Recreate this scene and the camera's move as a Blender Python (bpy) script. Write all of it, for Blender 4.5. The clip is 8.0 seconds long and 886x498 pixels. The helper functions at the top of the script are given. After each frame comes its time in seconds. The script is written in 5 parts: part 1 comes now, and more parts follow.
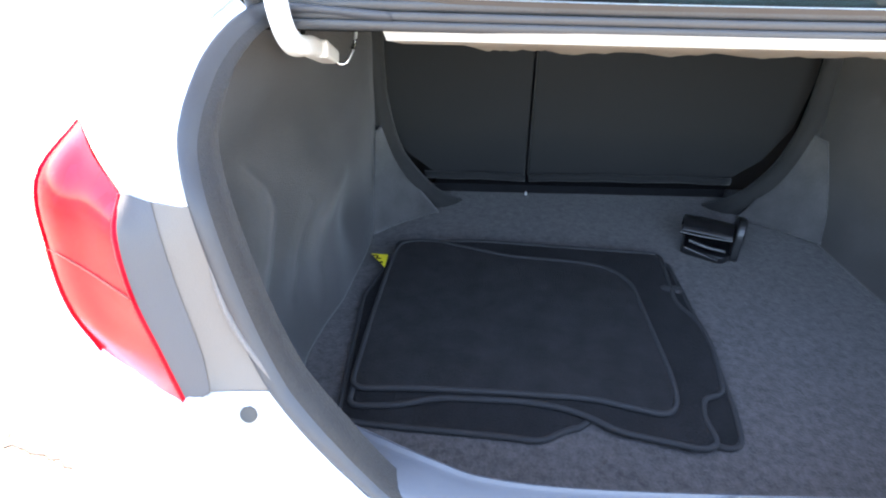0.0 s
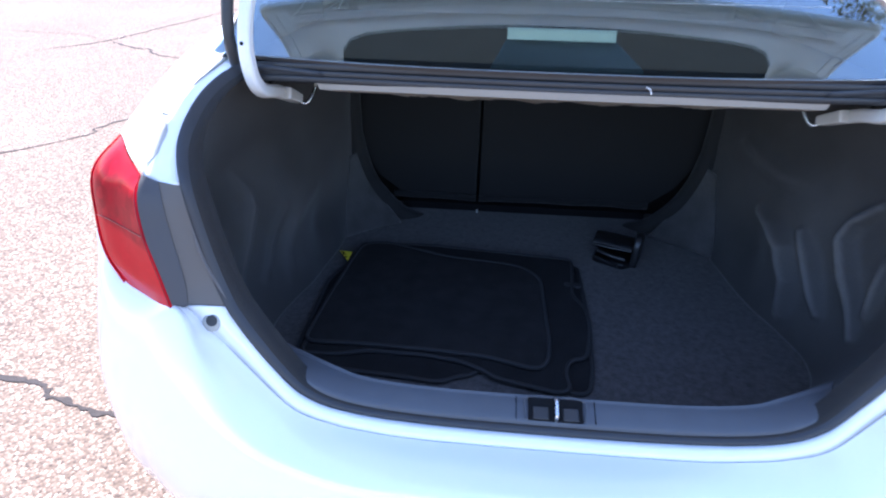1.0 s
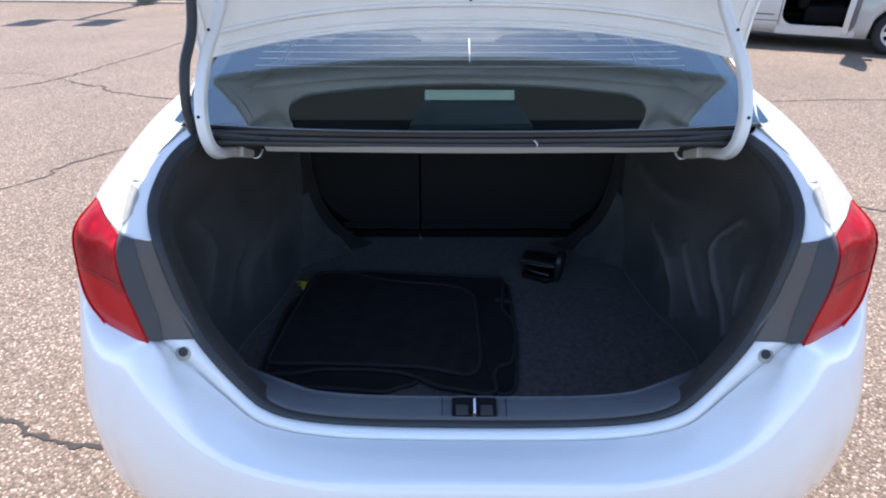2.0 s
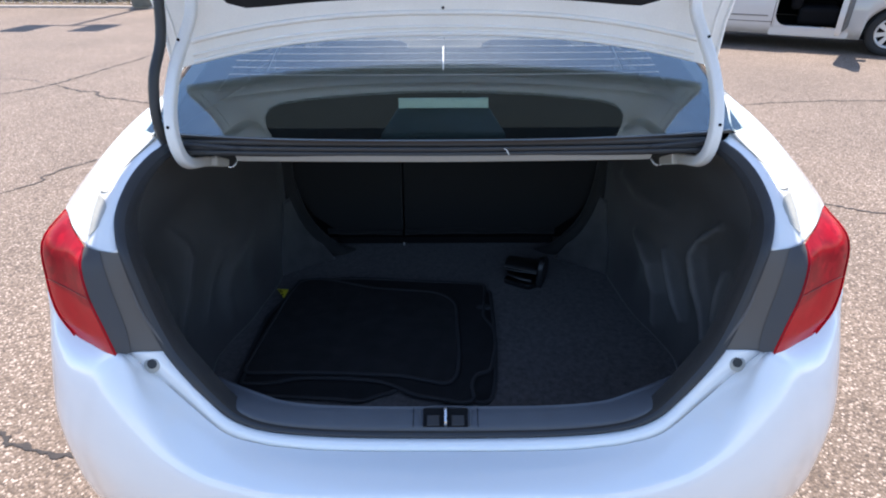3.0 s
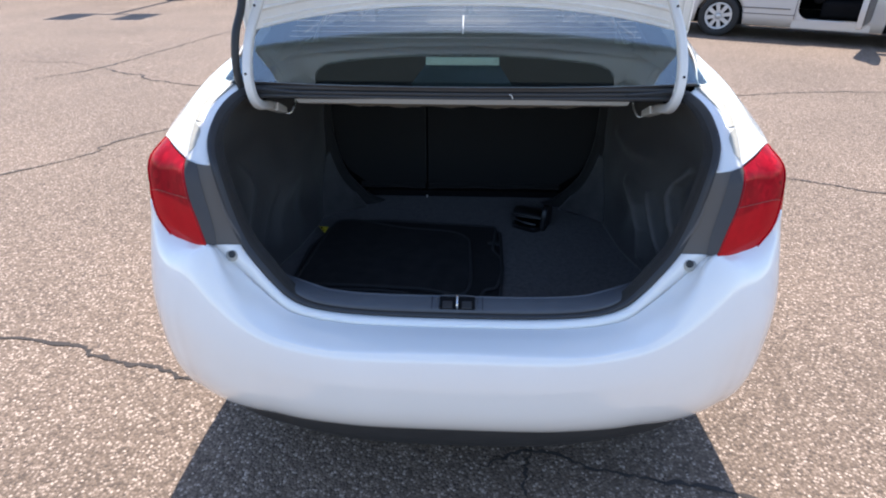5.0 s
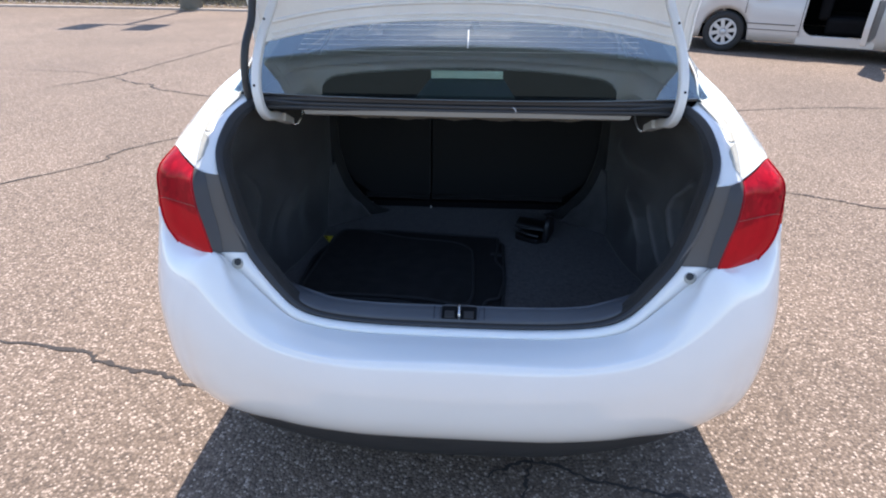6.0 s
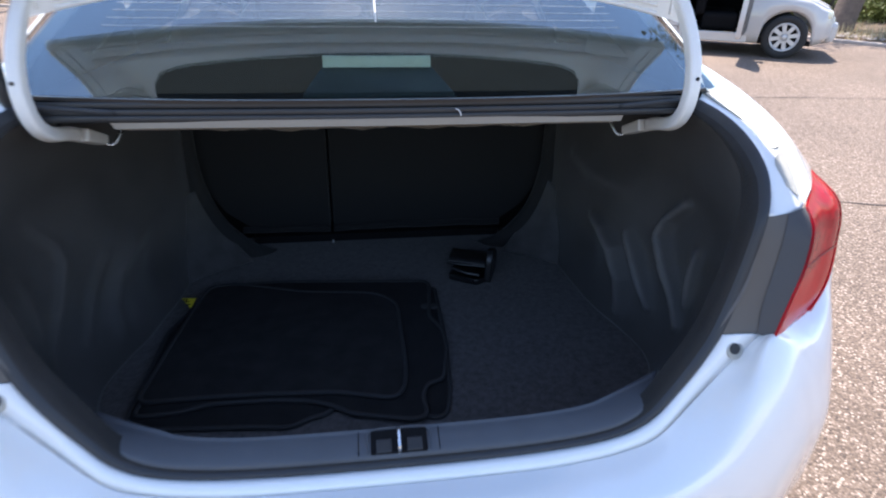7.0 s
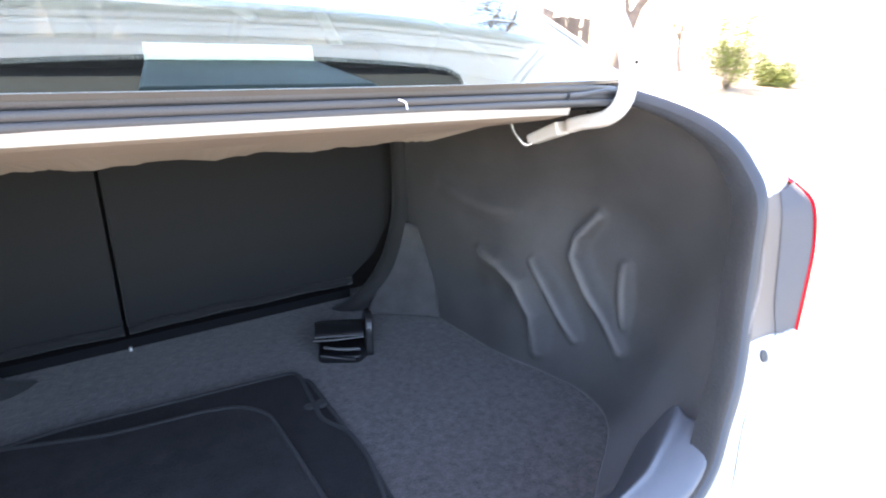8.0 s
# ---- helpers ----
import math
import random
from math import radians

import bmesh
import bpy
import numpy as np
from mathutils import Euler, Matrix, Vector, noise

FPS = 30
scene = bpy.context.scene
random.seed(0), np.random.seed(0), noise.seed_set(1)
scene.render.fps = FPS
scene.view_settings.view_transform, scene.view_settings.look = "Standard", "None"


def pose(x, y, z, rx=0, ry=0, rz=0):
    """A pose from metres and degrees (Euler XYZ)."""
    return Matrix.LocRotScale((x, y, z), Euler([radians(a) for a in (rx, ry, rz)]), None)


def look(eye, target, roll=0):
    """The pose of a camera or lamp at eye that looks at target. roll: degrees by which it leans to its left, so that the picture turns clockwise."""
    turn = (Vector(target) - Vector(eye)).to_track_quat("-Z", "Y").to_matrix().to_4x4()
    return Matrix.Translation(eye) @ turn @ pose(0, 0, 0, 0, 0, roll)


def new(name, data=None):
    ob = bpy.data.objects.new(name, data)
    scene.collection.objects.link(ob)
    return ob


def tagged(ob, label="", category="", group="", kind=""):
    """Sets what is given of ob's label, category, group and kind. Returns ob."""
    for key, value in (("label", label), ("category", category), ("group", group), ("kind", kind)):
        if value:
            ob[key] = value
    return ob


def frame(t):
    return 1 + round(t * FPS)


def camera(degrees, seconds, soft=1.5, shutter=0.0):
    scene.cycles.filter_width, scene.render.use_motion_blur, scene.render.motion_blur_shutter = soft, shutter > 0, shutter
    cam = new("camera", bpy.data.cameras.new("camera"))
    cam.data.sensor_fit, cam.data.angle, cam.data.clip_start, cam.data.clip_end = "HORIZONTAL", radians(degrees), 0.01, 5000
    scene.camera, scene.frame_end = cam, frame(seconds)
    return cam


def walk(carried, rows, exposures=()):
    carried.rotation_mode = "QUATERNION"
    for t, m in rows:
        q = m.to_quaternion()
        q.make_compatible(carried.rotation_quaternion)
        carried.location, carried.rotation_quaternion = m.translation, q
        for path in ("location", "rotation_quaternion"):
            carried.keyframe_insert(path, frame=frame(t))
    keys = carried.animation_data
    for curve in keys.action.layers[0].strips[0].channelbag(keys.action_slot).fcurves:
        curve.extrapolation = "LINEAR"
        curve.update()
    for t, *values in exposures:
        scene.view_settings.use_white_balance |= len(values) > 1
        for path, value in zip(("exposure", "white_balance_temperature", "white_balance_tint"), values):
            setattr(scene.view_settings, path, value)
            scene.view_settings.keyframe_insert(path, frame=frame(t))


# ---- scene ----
cam = camera(76.3, 8.0, soft=2.0, shutter=0.25)
PATH = [
    (0, (-0.376, -0.411, 1.333), (-0.396, 1.237, 0.199), 1.0),
    (0.5, (-0.284, -0.564, 1.364), (-0.36, 1.117, 0.283), 1.5),
    (1, (-0.141, -0.741, 1.44), (-0.269, 0.972, 0.416), 1.2),
    (1.5, (-0.092, -0.91, 1.553), (-0.12, 0.827, 0.563), 0.4),
    (3, (0.006, -0.893, 1.586), (-0.006, 0.856, 0.616), -0.4),
    (3.5, (0.004, -0.896, 1.589), (-0.018, 0.853, 0.619), -0.8),
    (4, (-0.022, -1.016, 1.58), (-0.059, 0.729, 0.604), -1.0),
    (4.5, (0.018, -1.222, 1.568), (-0.049, 0.516, 0.581), -0.7),
    (6, (0.031, -1.281, 1.577), (-0.071, 0.477, 0.629), 0.2),
    (6.5, (-0.02, -1.057, 1.555), (0.005, 0.714, 0.625), 0.0),
    (6.7, (-0.031, -0.938, 1.531), (0.087, 0.827, 0.597), 0.4),
    (6.9, (-0.027, -0.797, 1.471), (0.188, 0.954, 0.530), 1.1),
    (7, (-0.027, -0.719, 1.438), (0.222, 1.027, 0.496), 1.3),
    (7.2, (-0.047, -0.570, 1.404), (0.302, 1.156, 0.457), 2.5),
    (7.3, (-0.046, -0.506, 1.397), (0.355, 1.216, 0.461), 2.7),
    (7.5, (-0.062, -0.41, 1.38), (0.496, 1.29, 0.487), 3.3),
    (7.7, (-0.099, -0.359, 1.322), (0.661, 1.302, 0.508), 3.7),
    (8, (-0.218, -0.339, 1.258), (0.851, 1.2, 0.557), 2.0),
]
walk(cam, [(t, look(eye, target, roll)) for t, eye, target, roll in PATH], exposures=[(0.0, 3.95, 7500, 14), (0.6, 3.7, 6850, 14), (0.8, 3.0, 6250, 18), (1.0, 2.0, 5800, 18), (1.2, 1.42, 6100, 15), (1.5, 1.25, 6250, 13), (3.0, 1.2, 6300, 13), (4.0, 1.14, 6350, 13), (4.5, 1.08, 6450, 13), (6.5, 1.08, 6450, 13), (7.0, 1.36, 6400, 15), (7.2, 2.05, 5800, 25), (7.4, 2.9, 7000, 21), (7.6, 3.55, 7300, 21), (8.0, 3.85, 7550, 18)])

# ---- light ----
SUN_EL, SUN_AZ = 66.0, 0.0
world = bpy.data.worlds.new("sky")
scene.world = world
world.use_nodes = True
wn = world.node_tree.nodes
sky = wn.new("ShaderNodeTexSky")
sky.sky_type = "NISHITA"
sky.sun_disc = False
sky.sun_elevation, sky.sun_rotation = radians(SUN_EL), radians(SUN_AZ)
sky.air_density, sky.dust_density = 1.0, 0.3
world.node_tree.links.new(sky.outputs[0], wn["Background"].inputs[0])
wn["Background"].inputs[1].default_value = 0.15
sun = new("sun", bpy.data.lights.new("sun", "SUN"))
sun.data.energy, sun.data.angle, sun.data.color = 4.0, radians(0.53), (1.0, 0.95, 0.87)
sun.matrix_world = look((4 * math.sin(radians(SUN_AZ)), 4 * math.cos(radians(SUN_AZ)), 4 * math.tan(radians(SUN_EL))), (0, 0, 0))


# ---- materials ----
def mat(name, col, rough=0.5, metal=0.0, var=0.12, scale=6.0, fine=120.0, bump=0.0, coat=0.0, spec=0.5, sheen=0.0, each=0.0):
    """A Principled surface with variation at two scales, fine relief and, with each, a tone of its own for every object."""
    m = bpy.data.materials.new(name)
    m.use_nodes = True
    n, l = m.node_tree.nodes, m.node_tree.links
    b = n["Principled BSDF"]
    tc = n.new("ShaderNodeTexCoord")
    big, small = n.new("ShaderNodeTexNoise"), n.new("ShaderNodeTexNoise")
    big.inputs["Scale"].default_value, small.inputs["Scale"].default_value = scale, fine
    big.inputs["Detail"].default_value = 5
    l.new(tc.outputs["Object"], big.inputs[0])
    l.new(tc.outputs["Object"], small.inputs[0])
    mix = n.new("ShaderNodeMath")
    mix.operation = "MULTIPLY_ADD"
    l.new(big.outputs[0], mix.inputs[0])
    mix.inputs[1].default_value = 0.6
    half = n.new("ShaderNodeMath")
    half.operation = "MULTIPLY"
    l.new(small.outputs[0], half.inputs[0])
    half.inputs[1].default_value = 0.4
    l.new(half.outputs[0], mix.inputs[2])
    ramp = n.new("ShaderNodeMapRange")
    l.new(mix.outputs[0], ramp.inputs[0])
    ramp.inputs[1].default_value, ramp.inputs[2].default_value = 0.3, 0.7
    ramp.inputs[3].default_value, ramp.inputs[4].default_value = 1 - var, 1 + var
    tint = n.new("ShaderNodeMix")
    tint.data_type, tint.blend_type = "RGBA", "MULTIPLY"
    tint.inputs[0].default_value = 1
    tint.inputs[6].default_value = (*col, 1)
    l.new(ramp.outputs[0], tint.inputs[7])
    l.new(tint.outputs[2], b.inputs["Base Color"])
    if each:
        info, r = n.new("ShaderNodeObjectInfo"), n.new("ShaderNodeMapRange")
        l.new(info.outputs["Random"], r.inputs[0])
        r.inputs[3].default_value, r.inputs[4].default_value = 1 - each, 1 + each
        t2 = n.new("ShaderNodeMix")
        t2.data_type, t2.blend_type = "RGBA", "MULTIPLY"
        t2.inputs[0].default_value = 1
        l.new(tint.outputs[2], t2.inputs[6])
        l.new(r.outputs[0], t2.inputs[7])
        l.new(t2.outputs[2], b.inputs["Base Color"])
    rr = n.new("ShaderNodeMapRange")
    l.new(big.outputs[0], rr.inputs[0])
    rr.inputs[3].default_value, rr.inputs[4].default_value = max(rough * 0.8, 0.02), min(rough * 1.2, 1)
    l.new(rr.outputs[0], b.inputs["Roughness"])
    b.inputs["Metallic"].default_value = metal
    b.inputs["Coat Weight"].default_value = coat
    b.inputs["Coat Roughness"].default_value = 0.04
    b.inputs["Specular IOR Level"].default_value = spec
    b.inputs["Sheen Weight"].default_value = sheen
    if bump:
        bp = n.new("ShaderNodeBump")
        bp.inputs["Strength"].default_value, bp.inputs["Distance"].default_value = min(bump, 1), 0.002 * max(bump, 1)
        l.new(small.outputs[0], bp.inputs["Height"])
        l.new(bp.outputs[0], b.inputs["Normal"])
    return m


M = dict(
    paint=mat("white_paint", (0.86, 0.855, 0.835), 0.22, var=0.03, scale=3, fine=900, coat=1.0),
    inner=mat("white_inner_paint", (0.80, 0.785, 0.75), 0.42, var=0.06, scale=9, fine=300, coat=0.2),
    # white darkened to carry the gutter flange's shade; also the lid stops' grey
    flange=mat("shade_toned_grey_white", (0.408, 0.3978, 0.3604), 0.45, var=0.10, scale=14, fine=300, coat=0.2),
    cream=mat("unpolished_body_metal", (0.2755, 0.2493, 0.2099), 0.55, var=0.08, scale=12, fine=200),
    farpaint=mat("silver_white_paint", (0.56, 0.54, 0.52), 0.25, var=0.03, scale=3, fine=300, coat=0.8),
    greyplastic=mat("grey_panel", (0.108, 0.097, 0.088), 0.55, var=0.06, scale=8, fine=700, bump=0.15),
    darkpanel=mat("dark_grey_panel", (0.064, 0.064, 0.070), 0.5, var=0.06, scale=8, fine=700, bump=0.15),
    rubber=mat("black_rubber", (0.0264, 0.0272, 0.0288), 0.5, var=0.2, scale=20, fine=300, bump=0.2),
    sill=mat("sill_plastic", (0.070, 0.078, 0.092), 0.5, var=0.12, scale=15, fine=900, bump=0.3),
    seal=mat("seal_rubber", (0.0288, 0.0312, 0.036), 0.5, var=0.12, scale=15, fine=900, bump=0.3),
    felt=mat("trunk_felt", (0.0578, 0.054, 0.0517), 0.62, var=0.3, scale=9, fine=420, bump=0.6, sheen=0.15, spec=0.4),
    border=mat("border_felt", (0.0274, 0.0266, 0.026), 0.9, var=0.3, scale=9, fine=420, bump=0.8, sheen=0.10, spec=0.2),
    feltlight=mat("light_felt", (0.0784, 0.0744, 0.072), 0.95, var=0.35, scale=16, fine=420, bump=1.0, sheen=0.25, spec=0.2),
    carpet=mat("trunk_carpet", (0.066, 0.06, 0.058), 1.0, var=0.5, scale=65, fine=240, bump=0.9, sheen=0.3, spec=0.1),
    seat=mat("seat_back_board", (0.0176, 0.0173, 0.0173), 0.85, var=0.15, scale=7, fine=600, bump=0.5, sheen=0.15, spec=0.2),
    mat=mat("mat_carpet", (0.025, 0.0243, 0.0243), 0.95, var=0.35, scale=24, fine=380, bump=2.0, sheen=0.02, spec=0.06),
    matdark=mat("black_mat_carpet", (0.0165, 0.0161, 0.0165), 0.95, var=0.35, scale=24, fine=380, bump=2.0, sheen=0.03, spec=0.08),
    matedge=mat("mat_binding", (0.0248, 0.0248, 0.0256), 0.8, var=0.2, scale=40, fine=900, bump=0.8),
    liner=mat("lid_liner", (0.020, 0.020, 0.022), 0.95, var=0.35, scale=14, fine=260, bump=1.5, spec=0.2),
    blackgloss=mat("black_gloss_plastic", (0.012, 0.012, 0.013), 0.3, var=0.2, scale=20, fine=500),
    black=mat("black_void", (0.010, 0.010, 0.011), 0.9, var=0.3, scale=10, fine=200, spec=0.1),
    steel=mat("zinc_steel", (0.70, 0.70, 0.70), 0.28, metal=1.0, var=0.1, scale=40, fine=600),
    yellow=mat("yellow_label", (0.75, 0.62, 0.03), 0.55, var=0.06, scale=40, fine=300),
    chmsl=mat("clear_lamp_lens", (0.92, 0.90, 0.70), 0.3, metal=0.0, var=0.1, scale=60, fine=400),
    shroud=mat("lamp_shroud", (0.016, 0.030, 0.031), 0.6, var=0.1),
    shelf=mat("parcel_shelf", (0.008, 0.009, 0.010), 0.95, var=0.2, scale=4, fine=20, spec=0.03),
    wire=mat("defroster_wire", (0.62, 0.64, 0.65), 0.5, var=0.05),
    lint=mat("white_thread", (0.8, 0.8, 0.78), 0.8, var=0.05),
    tyre=mat("tyre_rubber", (0.020, 0.020, 0.021), 0.75, var=0.25, scale=30, fine=200, bump=0.6),
    rim=mat("silver_wheel_cover", (0.58, 0.58, 0.58), 0.35, metal=0.4, var=0.06),
    concrete=mat("kerb_concrete", (0.39, 0.3276, 0.2808), 0.9, var=0.2, scale=5, fine=90, bump=1.0),
    footing=mat("weathered_concrete", (0.150, 0.140, 0.112), 0.9, var=0.25, scale=6, fine=80, bump=1.0),
    dirt=mat("dry_dirt", (0.140, 0.098, 0.065), 1.0, var=0.35, scale=2.5, fine=60, bump=2.0),
    wood=mat("fence_wood", (0.105, 0.080, 0.065), 0.9, var=0.35, scale=9, fine=90, bump=1.5, each=0.3),
    bark=mat("tree_bark", (0.15, 0.11, 0.085), 0.95, var=0.4, scale=8, fine=70, bump=2.5),
    leaf=mat("leaf", (0.12, 0.112, 0.045), 0.6, var=0.35, scale=2.0, fine=30),
    bush=mat("bush_leaf", (0.13, 0.15, 0.025), 0.6, var=0.35, scale=3.0, fine=30),
    straw=mat("dry_grass", (0.42, 0.34, 0.19), 0.9, var=0.3, scale=3.0, fine=40),
    pole=mat("pole_paint", (0.10, 0.085, 0.075), 0.5, var=0.15, scale=10, fine=200),
    lensdark=mat("dark_red_plastic", (0.20, 0.005, 0.012), 0.35, var=0.1, scale=20, fine=200),
    crack=mat("crack_dirt", (0.045, 0.036, 0.032), 1.0, var=0.4, scale=30, fine=200, bump=1.0),
    cloth=mat("seat_cloth", (0.010, 0.010, 0.011), 0.95, var=0.2, scale=4, fine=20, spec=0.03),
)


def sheen_crests(m, gain):
    """Lightens the crests of a moulded felt: their sheen highlight, painted into the base colour."""
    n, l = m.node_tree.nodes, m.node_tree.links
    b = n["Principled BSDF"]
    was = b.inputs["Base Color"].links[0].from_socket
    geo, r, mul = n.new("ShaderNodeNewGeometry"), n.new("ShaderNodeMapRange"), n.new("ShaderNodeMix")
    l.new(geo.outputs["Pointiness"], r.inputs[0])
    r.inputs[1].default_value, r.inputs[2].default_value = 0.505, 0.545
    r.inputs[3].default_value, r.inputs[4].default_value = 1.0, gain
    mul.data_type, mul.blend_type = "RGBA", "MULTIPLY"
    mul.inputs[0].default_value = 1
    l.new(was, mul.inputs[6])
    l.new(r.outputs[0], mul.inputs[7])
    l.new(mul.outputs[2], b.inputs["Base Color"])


def red_lens():
    """Red lamp plastic: deep colour, paler and darker prisms behind it, a glossy face."""
    m = bpy.data.materials.new("red_lens")
    m.use_nodes = True
    n, l = m.node_tree.nodes, m.node_tree.links
    b = n["Principled BSDF"]
    tc, noi, vo = n.new("ShaderNodeTexCoord"), n.new("ShaderNodeTexNoise"), n.new("ShaderNodeTexVoronoi")
    noi.inputs["Scale"].default_value, noi.inputs["Detail"].default_value = 11, 3
    vo.inputs["Scale"].default_value = 55
    l.new(tc.outputs["Object"], noi.inputs[0])
    l.new(tc.outputs["Object"], vo.inputs[0])
    sep, mix = n.new("ShaderNodeSeparateColor"), n.new("ShaderNodeMath")
    l.new(vo.outputs["Color"], sep.inputs[0])
    mix.operation = "MULTIPLY_ADD"
    l.new(sep.outputs[0], mix.inputs[0])
    mix.inputs[1].default_value = 0.30
    l.new(noi.outputs[0], mix.inputs[2])
    ramp = n.new("ShaderNodeValToRGB")
    e = ramp.color_ramp.elements
    e[0].position, e[0].color = 0.38, (0.21, 0.0016, 0.008, 1)
    e[1].position, e[1].color = 0.95, (0.50, 0.007, 0.019, 1)
    k = e.new(0.68)
    k.color = (0.34, 0.0030, 0.012, 1)
    l.new(mix.outputs[0], ramp.inputs[0])
    # the lower chamber is a paler, plainer red than the upper one
    xyz, low, pale = n.new("ShaderNodeSeparateXYZ"), n.new("ShaderNodeMapRange"), n.new("ShaderNodeMix")
    l.new(tc.outputs["Object"], xyz.inputs[0])
    l.new(xyz.outputs[2], low.inputs[0])
    low.inputs[1].default_value, low.inputs[2].default_value = 0.972, 0.962
    low.inputs[3].default_value, low.inputs[4].default_value = 0.0, 0.75
    pale.data_type = "RGBA"
    l.new(low.outputs[0], pale.inputs[0])
    l.new(ramp.outputs[0], pale.inputs[6])
    pale.inputs[7].default_value = (0.53, 0.009, 0.016, 1)
    l.new(pale.outputs[2], b.inputs["Base Color"])
    bp = n.new("ShaderNodeBump")
    bp.inputs["Strength"].default_value, bp.inputs["Distance"].default_value = 0.10, 0.0006
    l.new(vo.outputs[0], bp.inputs["Height"])
    l.new(bp.outputs[0], b.inputs["Normal"])
    b.inputs["Roughness"].default_value = 0.14
    b.inputs["Specular IOR Level"].default_value = 0.10
    b.inputs["IOR"].default_value = 1.22
    return m


def clear_glass(name, col, base=0.05, sheen=(0.8, 0.8, 0.8)):
    """Flat car glass: it mirrors by its angle and lets the rest through, tinted."""
    m = bpy.data.materials.new(name)
    m.use_nodes = True
    n, l = m.node_tree.nodes, m.node_tree.links
    n.remove(n["Principled BSDF"])
    fr, tr, gl, mx = n.new("ShaderNodeLayerWeight"), n.new("ShaderNodeBsdfTransparent"), n.new("ShaderNodeBsdfGlossy"), n.new("ShaderNodeMixShader")
    fr.inputs[0].default_value = 0.5
    up, mad = n.new("ShaderNodeMath"), n.new("ShaderNodeMath")
    up.operation, mad.operation = "POWER", "MULTIPLY_ADD"
    l.new(fr.outputs["Facing"], up.inputs[0])
    up.inputs[1].default_value = 5.0
    l.new(up.outputs[0], mad.inputs[0])
    mad.inputs[1].default_value, mad.inputs[2].default_value = 1 - base, base
    tr.inputs[0].default_value = (*col, 1)
    gl.inputs["Roughness"].default_value = 0.0
    gl.inputs["Color"].default_value = (*sheen, 1)
    l.new(mad.outputs[0], mx.inputs[0])
    l.new(tr.outputs[0], mx.inputs[1])
    l.new(gl.outputs[0], mx.inputs[2])
    l.new(mx.outputs[0], n["Material Output"].inputs[0])
    return m


def chip_ground():
    """Worn asphalt with pale and pinkish stone chips set in a darker binder."""
    m = bpy.data.materials.new("chip_asphalt")
    m.use_nodes = True
    n, l = m.node_tree.nodes, m.node_tree.links
    b = n["Principled BSDF"]
    tc = n.new("ShaderNodeTexCoord")
    vo = n.new("ShaderNodeTexVoronoi")
    vo.inputs["Scale"].default_value = 108
    vo.inputs["Randomness"].default_value = 1.0
    l.new(tc.outputs["Object"], vo.inputs[0])
    sep = n.new("ShaderNodeSeparateColor")
    l.new(vo.outputs["Color"], sep.inputs[0])
    ramp = n.new("ShaderNodeValToRGB")
    e = ramp.color_ramp.elements
    e[0].position, e[0].color = 0.0, (0.075, 0.054, 0.042, 1)
    e[1].position, e[1].color = 1.0, (0.555, 0.436, 0.352, 1)
    for p, c in ((0.25, (0.155, 0.109, 0.080, 1)), (0.55, (0.214, 0.153, 0.113, 1)), (0.80, (0.282, 0.207, 0.157, 1)), (0.90, (0.435, 0.333, 0.263, 1))):
        x = e.new(p)
        x.color = c
    l.new(sep.outputs[0], ramp.inputs[0])
    edge = n.new("ShaderNodeMapRange")
    l.new(vo.outputs["Distance"], edge.inputs[0])
    edge.inputs[1].default_value, edge.inputs[2].default_value = 0.35, 0.75
    edge.inputs[3].default_value, edge.inputs[4].default_value = 0.0, 0.75
    mix = n.new("ShaderNodeMix")
    mix.data_type = "RGBA"
    l.new(edge.outputs[0], mix.inputs[0])
    l.new(ramp.outputs[0], mix.inputs[6])
    mix.inputs[7].default_value = (0.113, 0.078, 0.053, 1)
    big = n.new("ShaderNodeTexNoise")
    big.inputs["Scale"].default_value, big.inputs["Detail"].default_value = 0.6, 8
    l.new(tc.outputs["Object"], big.inputs[0])
    r = n.new("ShaderNodeMapRange")
    l.new(big.outputs[0], r.inputs[0])
    r.inputs[1].default_value, r.inputs[2].default_value = 0.3, 0.7
    r.inputs[3].default_value, r.inputs[4].default_value = 0.86, 1.12
    mul = n.new("ShaderNodeMix")
    mul.data_type, mul.blend_type = "RGBA", "MULTIPLY"
    mul.inputs[0].default_value = 1
    l.new(mix.outputs[2], mul.inputs[6])
    l.new(r.outputs[0], mul.inputs[7])
    l.new(mul.outputs[2], b.inputs["Base Color"])
    bp = n.new("ShaderNodeBump")
    bp.invert = True
    bp.inputs["Strength"].default_value, bp.inputs["Distance"].default_value = 0.8, 0.006
    l.new(vo.outputs["Distance"], bp.inputs["Height"])
    l.new(bp.outputs[0], b.inputs["Normal"])
    b.inputs["Roughness"].default_value = 0.85
    return m


# painted highlight along the rib crests of the side lining
sheen_crests(M["felt"], 2.0)
M["lens"] = red_lens()
M["glass"] = clear_glass("rear_glass", (0.76, 0.83, 0.82), 0.12, (0.86, 0.95, 1.0))
M["darkglass"] = clear_glass("dark_cabin_glass", (0.12, 0.15, 0.15))
M["ground"] = chip_ground()


